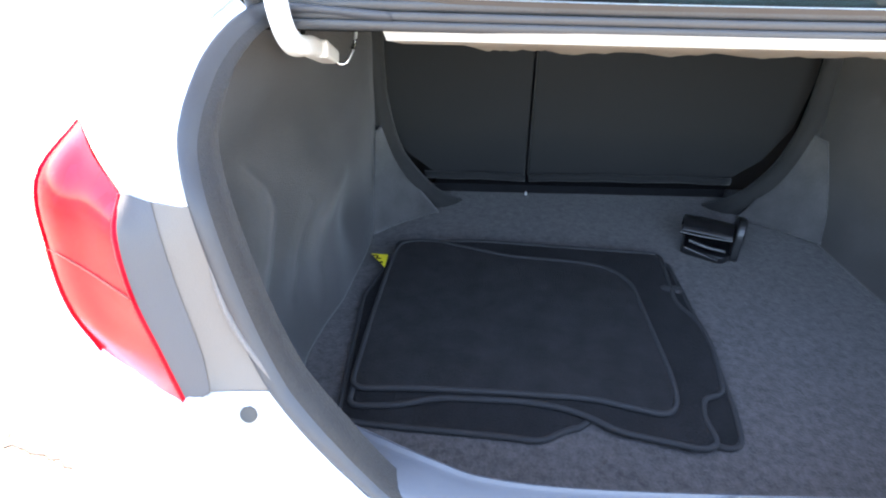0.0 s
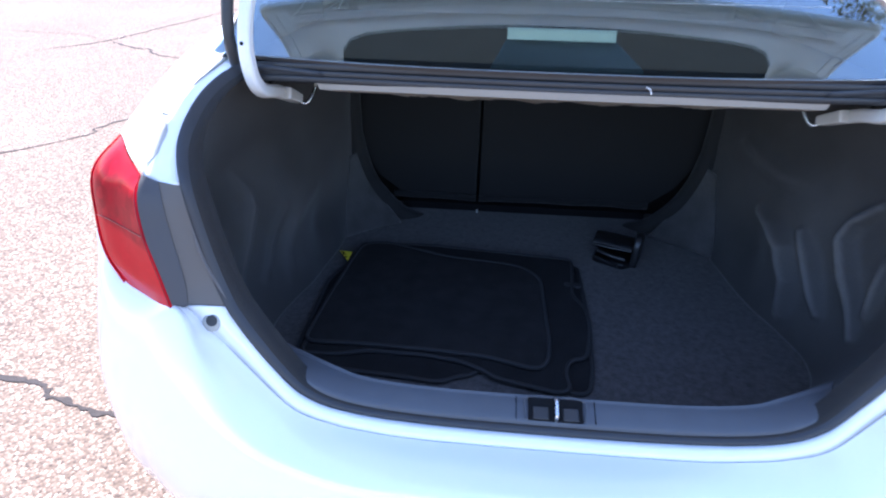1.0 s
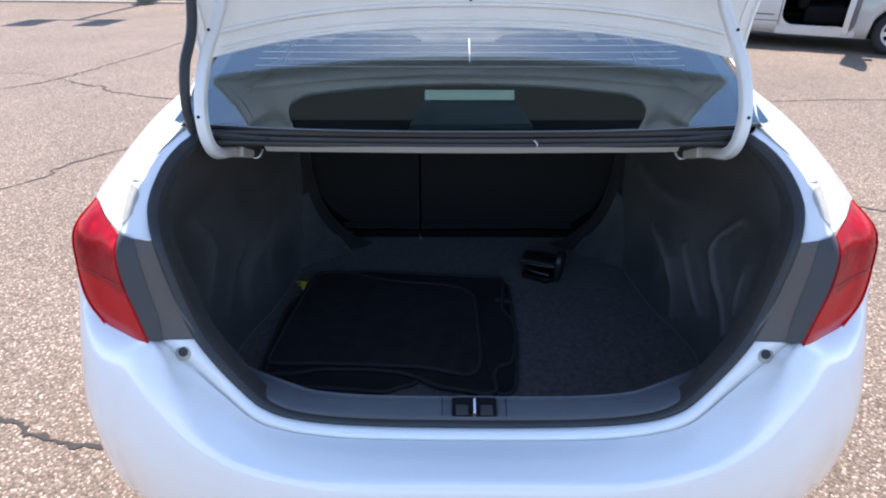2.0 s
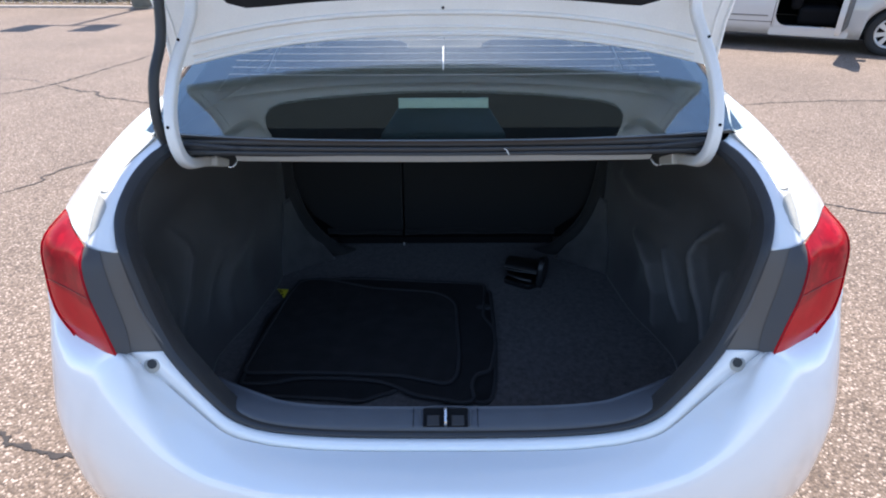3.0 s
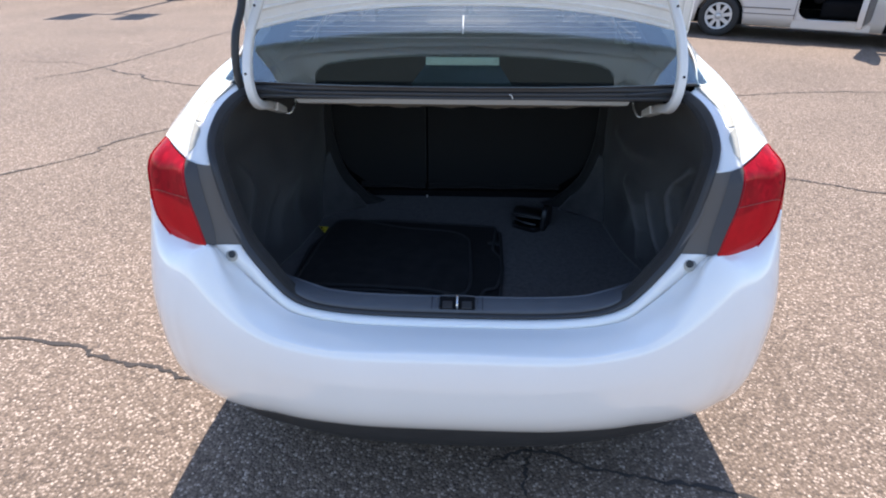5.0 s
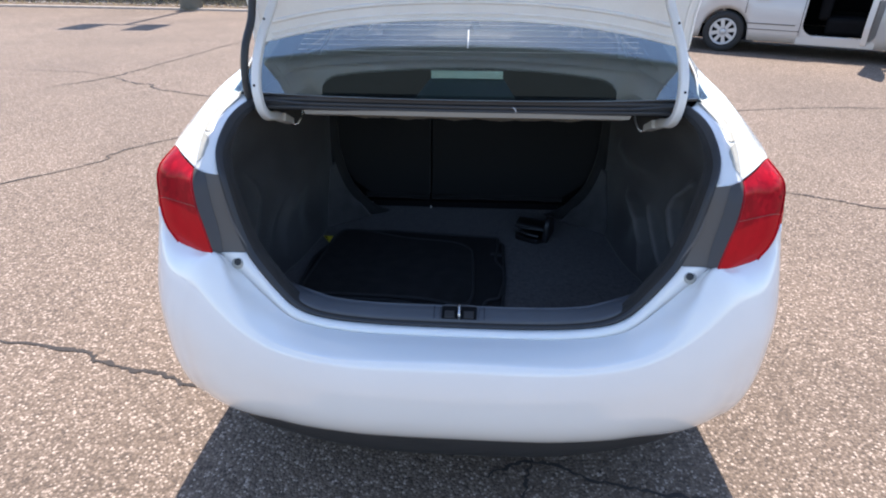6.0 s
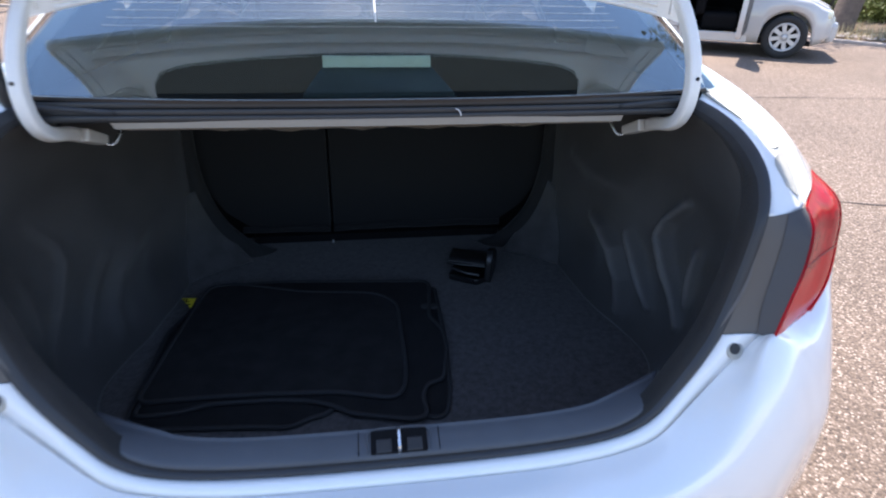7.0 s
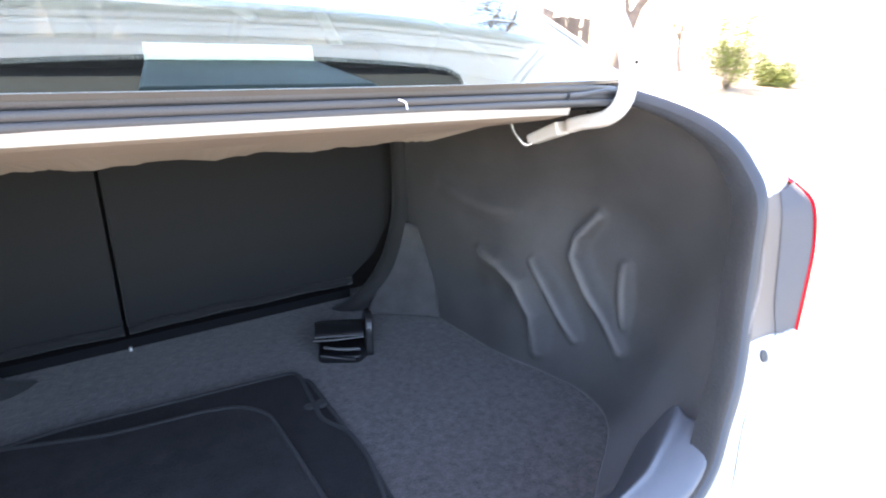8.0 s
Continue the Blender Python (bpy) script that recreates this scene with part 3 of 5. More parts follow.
def quarter_panel(s):
    q = part("quarter_panel", loft([flip(r, s) for r in (GUT, SHO, SH2, SH3, SH4)], 40, 30), M["paint"], CAR, "white painted rear quarter panel", smooth=True, solid=0.004, split=True)
    rows = [GUT[:7], [(x, y, z - 0.012) for x, y, z in GUT[:7]], CHAN, [((a[0] + b[0]) / 2, (a[1] + b[1]) / 2, (a[2] + b[2]) / 2 - 0.006) for a, b in zip(CHAN, OPEN)], OPEN]
    part("lid_gutter", sheet([spline(flip(r, s), 40) for r in rows]), M["paint"], q, "white rain gutter along the trunk opening", smooth=True, solid=0.003)
    # outer skin turned down into the gutter, with a stepped lower edge
    edge = [(0.372, 0.656), (0.333, 0.664), (0.290, 0.672), (0.244, 0.678), (0.190, 0.679), (0.162, 0.678), (0.1555, 0.682), (0.1530, 0.690), (0.1475, 0.691), (0.1440, 0.684), (0.138, 0.676), (0.128, 0.671), (0.116, 0.671), (0.106, 0.673), (0.091, 0.674), (0.080, 0.680), (0.070, 0.687), (0.061, 0.6885)]
    ey, ex = [p[0] for p in edge[::-1]], [p[1] for p in edge[::-1]]

    def along(curve, y, k):
        c = sorted(curve, key=lambda p: p[1])
        return float(np.interp(y, [p[1] for p in c], [p[k] for p in c]))
    rows = []
    for y in sorted(set(np.linspace(0.060, 0.372, 60)) | set(ey)):
        xo, zo, zi = along(GUT, y, 0) - 0.0005, along(GUT, y, 2) - 0.003, along(CHAN, y, 2) + 0.0055
        xi = min(float(np.interp(y, ey, ex)), xo - 0.001)
        full = max(xo - along(CHAN, y, 0), 0.004)
        f = min(1.0, (xo - xi) / full)
        rows.append([(s * (xo + (xi - xo) * k), y, zo + (zi - zo) * f * k ** 0.8) for k in (0.0, 0.35, 0.7, 1.0)])
    # same white paint as the body; the steep wall's shade is in its colour
    part("gutter_flange", sheet(rows), M["flange"], q, "white inner flange, its shade put into a darker colour, with a stepped edge", smooth=True, solid=0.0025, split=True)
    # side of the body down to the wheel arch
    rows = [[(0.852, 0.302, 1.045), (0.866, 0.50, 1.041), (0.867, 0.73, 1.035)], [(0.876, 0.33, 0.96), (0.884, 0.5, 0.96), (0.886, 0.72, 0.96)], [(0.880, 0.36, 0.885), (0.888, 0.5, 0.885), (0.89, 0.72, 0.885)], [(0.880, 0.38, 0.66), (0.888, 0.52, 0.72), (0.888, 0.72, 0.75)]]
    part("quarter_side", loft([flip(r, s) for r in rows], 12, 12), M["paint"], q, smooth=True, solid=0.004)


for s in (-1, 1):
    quarter_panel(s)


# weatherstrip round the opening
def weatherstrip():
    half = [(x - 0.007, y + 0.004, z + 0.007) for x, y, z in O_HALF]
    half[0] = (0, half[0][1], half[0][2])
    half.append((0.45, 0.302, 1.176))
    line = spline([(-x, y, z) for x, y, z in half[::-1]] + half[1:], 220)
    def strip(offsets):
        rows = []
        for i, d in offsets:
            r = []
            for p in line:
                n = Vector((-p.x / 0.64, 0, (0.92 - p.z) / 0.3))
                n = n.normalized() if n.length > 1e-6 else Vector((0, 0, 1))
                k = 0.35 + 0.65 * max(0.0, min(1.0, (p.z - 0.715) / 0.08))
                r.append(p + n * i * (k if i > 0 else 1) + Vector((0, d, 0)))
            rows.append(r)
        return sheet(rows)
    w = part("weatherstrip", strip(((-0.0105, 0.001), (-0.0095, -0.0030), (-0.007, -0.0048), (-0.002, -0.0055), (0.003, -0.0045), (0.007, -0.0015), (0.0095, 0.0015))), M["seal"], CAR, "dark grey rubber weatherstrip round the trunk opening", smooth=True)
    part("felt_edging", strip(((0.0088, 0.0016), (0.013, 0.0018), (0.0175, 0.0045), (0.021, 0.010), (0.0215, 0.018), (0.019, 0.036))), M["border"], w, "folded felt edge inside the seal", smooth=True)
    # ribbed strip under the rear window
    for k, (dy, dz, r) in enumerate(((0.0, 0.0, 0.0065), (-0.006, -0.011, 0.006), (-0.010, -0.021, 0.0062))):
        base = both([(0, 0.286 + dy, 1.192 + dz), (0.3, 0.296 + dy, 1.191 + dz), (0.5, 0.315 + dy, 1.188 + dz), (0.60, 0.335 + dy, 1.184 + dz)])
        part("seal_rib", sweep(spline(base, 80), ring(r, 12, 0.42, 0.98)), M["rubber"], w, "ribbed black seal below the rear window", smooth=True)


weatherstrip()


# rear shelf panel: pale flange below the seal
def cowl():
    rows = [both([(0, 0.274, 1.170), (0.25, 0.284, 1.168), (0.38, 0.294, 1.165), (0.462, 0.304, 1.162)]),
            both([(0, 0.2735, 1.159), (0.25, 0.2835, 1.157), (0.38, 0.2935, 1.155), (0.458, 0.304, 1.152)]),
            both([(0, 0.290, 1.153), (0.25, 0.300, 1.151), (0.36, 0.310, 1.148), (0.440, 0.322, 1.145)]),
            both([(0, 0.40, 1.124), (0.22, 0.40, 1.124), (0.30, 0.40, 1.125), (0.37, 0.40, 1.126)]),
            both([(0, 0.50, 1.090), (0.20, 0.50, 1.090), (0.27, 0.50, 1.091), (0.33, 0.50, 1.092)])]
    bm = ruled(rows, 90)
    rnd = random.Random(2)
    for v in bm.verts:
        if v.co.z < 1.10:
            v.co.z += 0.006 * noise.noise((v.co.x * 14, 0, 0)) + rnd.uniform(-0.0015, 0.0015)
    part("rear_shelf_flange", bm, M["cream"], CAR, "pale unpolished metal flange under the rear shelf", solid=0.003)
    part("shelf_underside", box(-0.58, 0.58, 0.50, 1.16, 1.122, 1.145), M["black"], CAR, "black underside of the rear shelf")
    part("lint", sweep(spline([(0.131, 0.268, 1.187), (0.137, 0.262, 1.184), (0.140, 0.262, 1.176)], 8), ring(0.0011, 5)), M["lint"], CAR, "white lint thread on the seal")


cowl()


# rear window, its heater wires and what stands behind it
SLOPE = math.tan(radians(26))


def on_glass(x, v, lift=0.0):
    """A point of the rear window: x across, v metres forward of its lower edge."""
    y = 0.292 + 0.055 * (x / 0.6) ** 2 * (abs(x) / 0.6) ** 0.6 + v
    return Vector((x, y, 1.197 + v * SLOPE - 0.012 * (x / 0.6) ** 2 * (v / 0.5) + lift))


def rear_window():
    bm = sheet([[on_glass(x * (1 - 0.17 * v / 0.56), v) for x in np.linspace(-0.690, 0.690, 121)] for v in np.linspace(0, 0.58, 49)])
    g = part("rear_window", bm, M["glass"], CAR, "tinted rear window glass with heater wires", smooth=True, solid=0.004, split=True)
    g.visible_shadow = False
    for k in range(14):
        v = 0.20 + 0.025 * k
        w = 0.56 - 0.15 * v
        part("heater_wire", sweep([on_glass(x, v, 0.0012) for x in np.linspace(-w, w, 40)], rect(0.0007, 0.0005)), M["wire"], g)
    part("heater_wire", sweep([on_glass(0.0, v, 0.0014) for v in np.linspace(0.215, 0.30, 20)], rect(0.0026, 0.0006)), M["lint"], g)
    part("window_edge_trim", sweep([on_glass(x, -0.004, 0.002) for x in np.linspace(-0.65, 0.65, 60)], rect(0.010, 0.006)), M["blackgloss"], g, "glossy black lower window trim")
    for s in (-1, 1):
        rows = [[on_glass(s * x * (1 - 0.17 * v / 0.56), v, -0.0062) for x in (0.655, 0.672, 0.692)] for v in np.linspace(0.0, 0.56, 30)]
        part("window_side_trim", sheet(rows), M["blackgloss"], g, "black border along the side of the rear window", solid=0.002)
    for s in (-1, 1):
        bm = sheet([flip([(0.655, 0.392, 1.16), (0.665, 0.60, 1.16), (0.64, 1.0, 1.16)], s), flip([(0.655, 0.392, 1.190), (0.636, 0.56, 1.272), (0.590, 0.80, 1.392)], s)])
        part("pillar_trim", bm, M["shelf"], CAR, "dark pillar trim inside the rear window", solid=0.004)
    part("rear_shelf", box(-0.645, 0.645, 0.335, 1.15, 1.152, 1.172), M["shelf"], CAR, "dark felt rear parcel shelf")
    for s in (-1, 1):
        part("shelf_end", box(s * 0.690 - 0.043, s * 0.690 + 0.043, 0.395, 1.15, 1.150, 1.171), M["shelf"], CAR, "dark felt end of the parcel shelf")
    # stop lamp behind the glass
    bm = bmesh.new()
    a = [(-0.140, 0.335, 1.200), (0.140, 0.335, 1.200), (0.112, 0.474, 1.222), (-0.112, 0.474, 1.222)]
    va, vb = [bm.verts.new(p) for p in a], [bm.verts.new((x, y, 1.172)) for x, y, z in a]
    bm.faces.new(va)
    bm.faces.new(vb[::-1])
    for i in range(4):
        bm.faces.new((va[i], va[(i + 1) % 4], vb[(i + 1) % 4], vb[i]))
    lamp = part("high_stop_lamp", bm, M["shroud"], CAR, "high-mounted stop lamp in a dark shroud behind the glass", bevel=0.004)
    lens = sheet([[(x, y, z) for x in (-0.109, 0.0, 0.109)] for y, z in ((0.474, 1.200), (0.475, 1.222), (0.481, 1.241), (0.492, 1.241), (0.492, 1.20))])
    part("lamp_lens", lens, M["chmsl"], lamp, "pale clear stop lamp lens", bevel=0.002)
    for k in range(1, 8):
        x = -0.109 + 0.218 * k / 8
        part("lens_divider", box(x - 0.0012, x + 0.0012, 0.4722, 0.4745, 1.203, 1.222), M["shroud"], lamp, "thin dark divider of the lamp lens")


rear_window()


# trunk lid, open
def lid_point(x, v, out=0.0):
    """A point of the lid's inner face: x across, v metres up from its hinge-side edge."""
    a = abs(x) / 0.615
    y0, z0 = 0.544 - 0.024 * a ** 2, 1.378 - 0.063 * a ** 2.4
    y = y0 - 0.17 * v
    z = z0 + v
    if v > 0.46:
        b = min((v - 0.46) / 0.10, 1.0) * 1.35
        k = max(v - 0.56, 0)
        y = y0 - 0.17 * 0.46 - 0.075 * math.sin(b) * (b / 1.35) - k * 0.97
        z = z0 + 0.46 + 0.075 * math.sin(b) - k * 0.02 + 0.02 * min((v - 0.46) / 0.10, 1)
    return Vector((x, y - out, z))


def trunk_lid():
    xs = np.linspace(-0.674, 0.674, 61)
    def narrow(v):
        return float(np.interp(v, (0, 0.10, 0.22, 0.34, 0.56, 0.9), (0.975, 0.970, 0.985, 1.0, 1.0, 0.97)))
    bm = sheet([[lid_point(x * narrow(v), v) for x in xs] for v in np.linspace(0, 0.86, 45)])
    lid = part("trunk_lid", bm, M["inner"], CAR, "open white trunk lid seen from its inner side", smooth=True, solid=0.022, offset=1.0, split=True)
    for v, r, o in ((0.004, 0.005, 0.002), (0.020, 0.0035, 0.001), (0.052, 0.006, 0.001)):
        part("lid_rib", sweep([lid_point(x, v, o) for x in np.linspace(-0.60, 0.60, 70)], ring(r, 8)), M["inner"], lid, "pressed rib of the lid frame", smooth=True)
    for s in (-1, 1):
        for off, r in ((0.004, 0.0045), (0.026, 0.0030)):
            line = [lid_point(s * (0.674 * narrow(v) - off), v, 0.001) for v in np.linspace(0.01, 0.45, 30)]
            part("lid_side_flange", sweep(line, ring(r, 8), up=(1, 0, 0)), M["inner"], lid, "folded side edge of the lid", smooth=True)
    outline = []
    for x in np.linspace(-0.40, 0.40, 40):
        outline.append((x, 0.083 + 0.008 * (x / 0.4) ** 2))
    corner = [(0.455, 0.096), (0.495, 0.114), (0.522, 0.15), (0.536, 0.20), (0.542, 0.30), (0.525, 0.40), (0.46, 0.45)]
    outline += corner + [(-x, v) for x, v in corner[::-1]]
    bm = bmesh.new()
    n = len(outline)
    mid_v = 0.27
    rows = []
    for f in (1.0, 0.93, 0.6, 0.3, 0.02):
        rows.append([bm.verts.new(lid_point(x * f, mid_v + (v - mid_v) * f, 0.010 if f < 1 else 0.0)) for x, v in outline])
    for a, b in zip(rows, rows[1:]):
        for i in range(n):
            bm.faces.new((a[i], a[(i + 1) % n], b[(i + 1) % n], b[i]))
    bm.faces.new(rows[-1])
    part("lid_liner", bm, M["liner"], lid, "black felt liner on the inner side of the lid", smooth=True)
    for x, v in ((0.0, 0.062), (-0.36, 0.11), (0.36, 0.11)):
        c = lid_point(x, v, 0.0015)
        bm = disc_ring([(0.0, 0.0), (0.0035, 0.0), (0.0035, 0.003), (0.0, 0.003)], 12)
        bm.transform(Matrix.Translation(c) @ Matrix.Rotation(radians(90), 4, "Z"))
        part("lid_hole", bm, M["black"], lid)
    # gooseneck hinge arms
    for s in (-1, 1):
        path = [(0.560, 0.500, 1.60), (0.558, 0.478, 1.50), (0.562, 0.462, 1.44), (0.572, 0.425, 1.395), (0.584, 0.368, 1.335), (0.588, 0.322, 1.275), (0.588, 0.300, 1.225), (0.585, 0.295, 1.185), (0.582, 0.303, 1.157), (0.579, 0.322, 1.139), (0.576, 0.346, 1.130), (0.574, 0.375, 1.123), (0.573, 0.405, 1.112)]
        arm = part("hinge_arm", sweep(spline(flip(path, s), 60), rect(0.024, 0.026), up=(0, 1, 0.35)), M["inner"], lid, "white painted gooseneck hinge arm", bevel=0.006)
        for c, ax in (((0.590, 0.2885, 1.231), (0, -1, 0.1)), ((0.577, 0.4020, 1.392), (0, -1, 0.4)), ((0.577, 0.3660, 1.1415), (0.0, -0.3, 0.95))):
            bm = disc_ring([(0.0, 0.0), (0.0035, 0.0), (0.0035, 0.002), (0.0, 0.002)], 12)
            bm.transform(Matrix.Translation((s * c[0], c[1], c[2])) @ Vector((1, 0, 0)).rotation_difference(Vector(ax)).to_matrix().to_4x4())
            part("arm_hole", bm, M["black"], arm)
        br = box(-0.018, 0.018, -0.040, 0.046, -0.014, 0.012)
        for v in br.verts:
            if v.co.y > 0:
                v.co.x *= 0.85
                v.co.z *= 0.8
        br.transform(Matrix.Translation((s * 0.574, 0.458, 1.092)) @ Matrix.Rotation(radians(s * 2), 4, "Z") @ Matrix.Rotation(radians(-24), 4, "X"))
        part("hinge_bracket", br, M["inner"], arm, "pressed steel hinge bracket", bevel=0.004)
        rod = [(0.576, 0.470, 1.088), (0.566, 0.484, 1.074), (0.556, 0.490, 1.065), (0.547, 0.494, 1.066), (0.540, 0.502, 1.076), (0.534, 0.514, 1.092), (0.531, 0.522, 1.112)]
        part("torsion_rod", sweep(spline(flip(rod, s), 24), ring(0.0032, 8)), M["steel"], arm, "bent steel torsion rod", smooth=True)
    cable = [(-0.585, 0.43, 1.66), (-0.595, 0.40, 1.50), (-0.603, 0.378, 1.40), (-0.618, 0.34, 1.33), (-0.624, 0.320, 1.26), (-0.624, 0.318, 1.21), (-0.622, 0.335, 1.168)]
    part("cable_loom", sweep(spline(cable, 40), ring(0.011, 8)), M["rubber"], lid, "black taped cable loom beside the hinge", smooth=True)


trunk_lid()


# sill trim with the striker
def sill():
    a = [(0, -0.072, 0.702), (0.225, -0.070, 0.704), (0.350, -0.064, 0.714), (0.418, -0.052, 0.732), (0.470, -0.032, 0.760)]
    b = [(0, -0.066, 0.716), (0.22, -0.064, 0.718), (0.345, -0.058, 0.726), (0.41, -0.046, 0.741), (0.468, -0.022, 0.764)]
    c = [(0, -0.032, 0.727), (0.21, -0.030, 0.728), (0.33, -0.022, 0.732), (0.395, -0.004, 0.739), (0.475, 0.020, 0.752)]
    d = [(0, -0.018, 0.718), (0.21, -0.016, 0.718), (0.325, -0.006, 0.721), (0.388, 0.012, 0.726), (0.500, 0.060, 0.735)]
    e = [(0, 0.030, 0.60), (0.21, 0.032, 0.60), (0.33, 0.044, 0.60), (0.40, 0.064, 0.60), (0.520, 0.125, 0.605)]
    f = [(0, 0.070, 0.533), (0.21, 0.072, 0.533), (0.34, 0.082, 0.533), (0.42, 0.108, 0.533), (0.535, 0.18, 0.533)]
    bm = loft([both(r) for r in (a, b, c, d, e, f)], 101, 36)
    t = part("sill_trim", bm, M["sill"], CAR, "dark grey plastic sill trim of the trunk", smooth=True, solid=0.003)
    lock = Matrix.Translation((0.003, -0.049, 0.7228)) @ Matrix.Rotation(radians(18), 4, "X")

    def lock_part(name, bm, material, label="", bevel=0.0):
        bm.transform(lock)
        part(name, bm, material, t, label, bevel=bevel)
    lock_part("latch_recess", box(-0.046, 0.046, -0.020, 0.020, -0.006, 0.0025), M["black"], "black latch recess", 0.002)
    for x in (-0.025, 0.025):
        lock_part("latch_block", box(x - 0.013, x + 0.013, -0.019, 0.004, 0.0, 0.0045), M["rubber"], bevel=0.002)
    st = spline([(0, -0.018, 0.0), (0, -0.016, 0.014), (0, 0.0, 0.016), (0, 0.014, 0.014), (0, 0.016, 0.0)], 20)
    lock_part("striker", sweep(st, ring(0.0030, 8), up=(1, 0, 0)), M["steel"], "bright steel lock striker")
    lock_part("recess_edge", sweep(spline([(-0.049, -0.020, 0.003), (-0.048, 0.018, 0.003), (0.0, 0.022, 0.004), (0.048, 0.018, 0.003), (0.049, -0.020, 0.003)], 30), ring(0.0016, 6)), M["sill"])
    for x in (-0.066, 0.066):
        lock_part("trim_seam", box(x - 0.0006, x + 0.0006, -0.020, 0.020, -0.001, 0.0012), M["black"])


sill()


# trunk lining
LINING_FOOT = [(0.43, 0.12, 0.535), (0.60, 0.24, 0.535), (0.645, 0.34, 0.535), (0.63, 0.45, 0.535), (0.60, 0.56, 0.535), (0.578, 0.70, 0.535), (0.571, 0.81, 0.535), (0.571, 1.05, 0.535)]
LINING_LOW = [(0.44, 0.045, 0.65), (0.65, 0.20, 0.65), (0.69, 0.32, 0.65), (0.66, 0.45, 0.65), (0.61, 0.56, 0.65), (0.582, 0.70, 0.65), (0.571, 0.83, 0.65), (0.573, 1.05, 0.65)]
LINING_WAIST = [(0.500, -0.004, 0.785), (0.69, 0.16, 0.80), (0.73, 0.30, 0.80), (0.69, 0.45, 0.80), (0.63, 0.57, 0.80), (0.59, 0.72, 0.80), (0.575, 0.88, 0.80), (0.576, 1.06, 0.80)]
LINING_HIGH = [(0.590, 0.020, 0.93), (0.69, 0.15, 0.95), (0.735, 0.30, 0.95), (0.715, 0.45, 0.95), (0.665, 0.60, 0.95), (0.62, 0.77, 0.95), (0.58, 0.95, 0.95), (0.58, 1.08, 0.95)]
LINING_SHOULDER = [(0.614, 0.058, 1.044), (0.640, 0.14, 1.085), (0.660, 0.28, 1.11), (0.66, 0.45, 1.08), (0.63, 0.62, 1.07), (0.61, 0.80, 1.07), (0.58, 1.02, 1.07), (0.58, 1.10, 1.07)]
LINING_TOP = [(0.628, 0.105, 1.096), (0.630, 0.19, 1.138), (0.622, 0.27, 1.156), (0.62, 0.42, 1.145), (0.60, 0.62, 1.145), (0.59, 0.82, 1.145), (0.57, 1.06, 1.145), (0.57, 1.12, 1.145)]
WALL = [LINING_FOOT, LINING_LOW, LINING_WAIST, LINING_HIGH, LINING_SHOULDER, LINING_TOP]
# pressed folds over the wheel house, as lines of (y, z), with their height and half width
RIBS = ((((0.66, 0.775), (0.60, 0.765), (0.54, 0.735), (0.495, 0.668), (0.476, 0.585)), 0.042, 0.019),
        (((0.53, 0.785), (0.49, 0.745), (0.445, 0.689), (0.405, 0.640)), 0.034, 0.013),
        (((0.425, 0.91), (0.45, 0.86), (0.445, 0.819), (0.394, 0.747), (0.345, 0.70), (0.300, 0.655)), 0.036, 0.013),
        (((0.345, 0.82), (0.330, 0.76), (0.312, 0.700)), 0.022, 0.013),
        (((0.84, 0.905), (0.74, 0.885), (0.656, 0.879), (0.60, 0.885)), 0.016, 0.022))


def side_lining(s):
    bm = loft([flip(r, s) for r in WALL], 190, 130)
    for v in bm.verts:
        y, z = v.co.y, v.co.z
        push = 0.0
        for line, amp, wide in RIBS:
            best, total = (9.0, 0.0), len(line) - 1
            for k, ((y0, z0), (y1, z1)) in enumerate(zip(line, line[1:])):
                dy, dz = y1 - y0, z1 - z0
                t = max(0.0, min(1.0, ((y - y0) * dy + (z - z0) * dz) / (dy * dy + dz * dz)))
                best = min(best, (math.hypot(y - y0 - dy * t, z - z0 - dz * t), (k + t) / total))
            push = max(push, amp * math.sin(math.pi * (0.10 + 0.80 * best[1])) ** 0.7 * math.exp(-(best[0] / wide) ** 2))
        hollow = 0.030 * math.exp(-((y - 0.67) / 0.075) ** 2 - ((z - 0.665) / 0.085) ** 2)
        v.co.x -= s * (push * (1.0 if s > 0 else 0.2) - hollow)
        v.co.x += s * 0.006 * noise.noise(v.co * 7)
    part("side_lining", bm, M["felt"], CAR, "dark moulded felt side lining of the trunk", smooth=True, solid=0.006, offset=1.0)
    # pale felt corner panel beside the seat
    bm = loft([flip(r, s) for r in ([(0.571, 0.80, 0.54), (0.50, 0.86, 0.54), (0.405, 0.92, 0.54)], [(0.573, 0.83, 0.62), (0.53, 0.88, 0.62), (0.47, 0.95, 0.605)], [(0.570, 0.87, 0.69), (0.552, 0.91, 0.69), (0.525, 0.965, 0.68)], [(0.572, 0.93, 0.765), (0.566, 0.95, 0.765), (0.560, 0.985, 0.765)])], 24, 24)
    part("corner_panel", bm, M["feltlight"], CAR, "paler felt corner panel beside the seat back", smooth=True, solid=0.004)
    # raised felt border that curves round the seat back
    path = [(0.30, 1.020, 0.494), (0.36, 1.000, 0.514), (0.425, 0.974, 0.558), (0.49, 0.97, 0.63), (0.535, 0.985, 0.70), (0.565, 1.005, 0.80), (0.577, 1.03, 0.92), (0.580, 1.06, 1.12)]
    part("seat_border", sweep(spline(flip(path, s), 50), ring(0.028, 10, 1.0, 1.0)), M["border"], CAR, "dark felt border round the seat back", smooth=True)


for s in (-1, 1):
    side_lining(s)


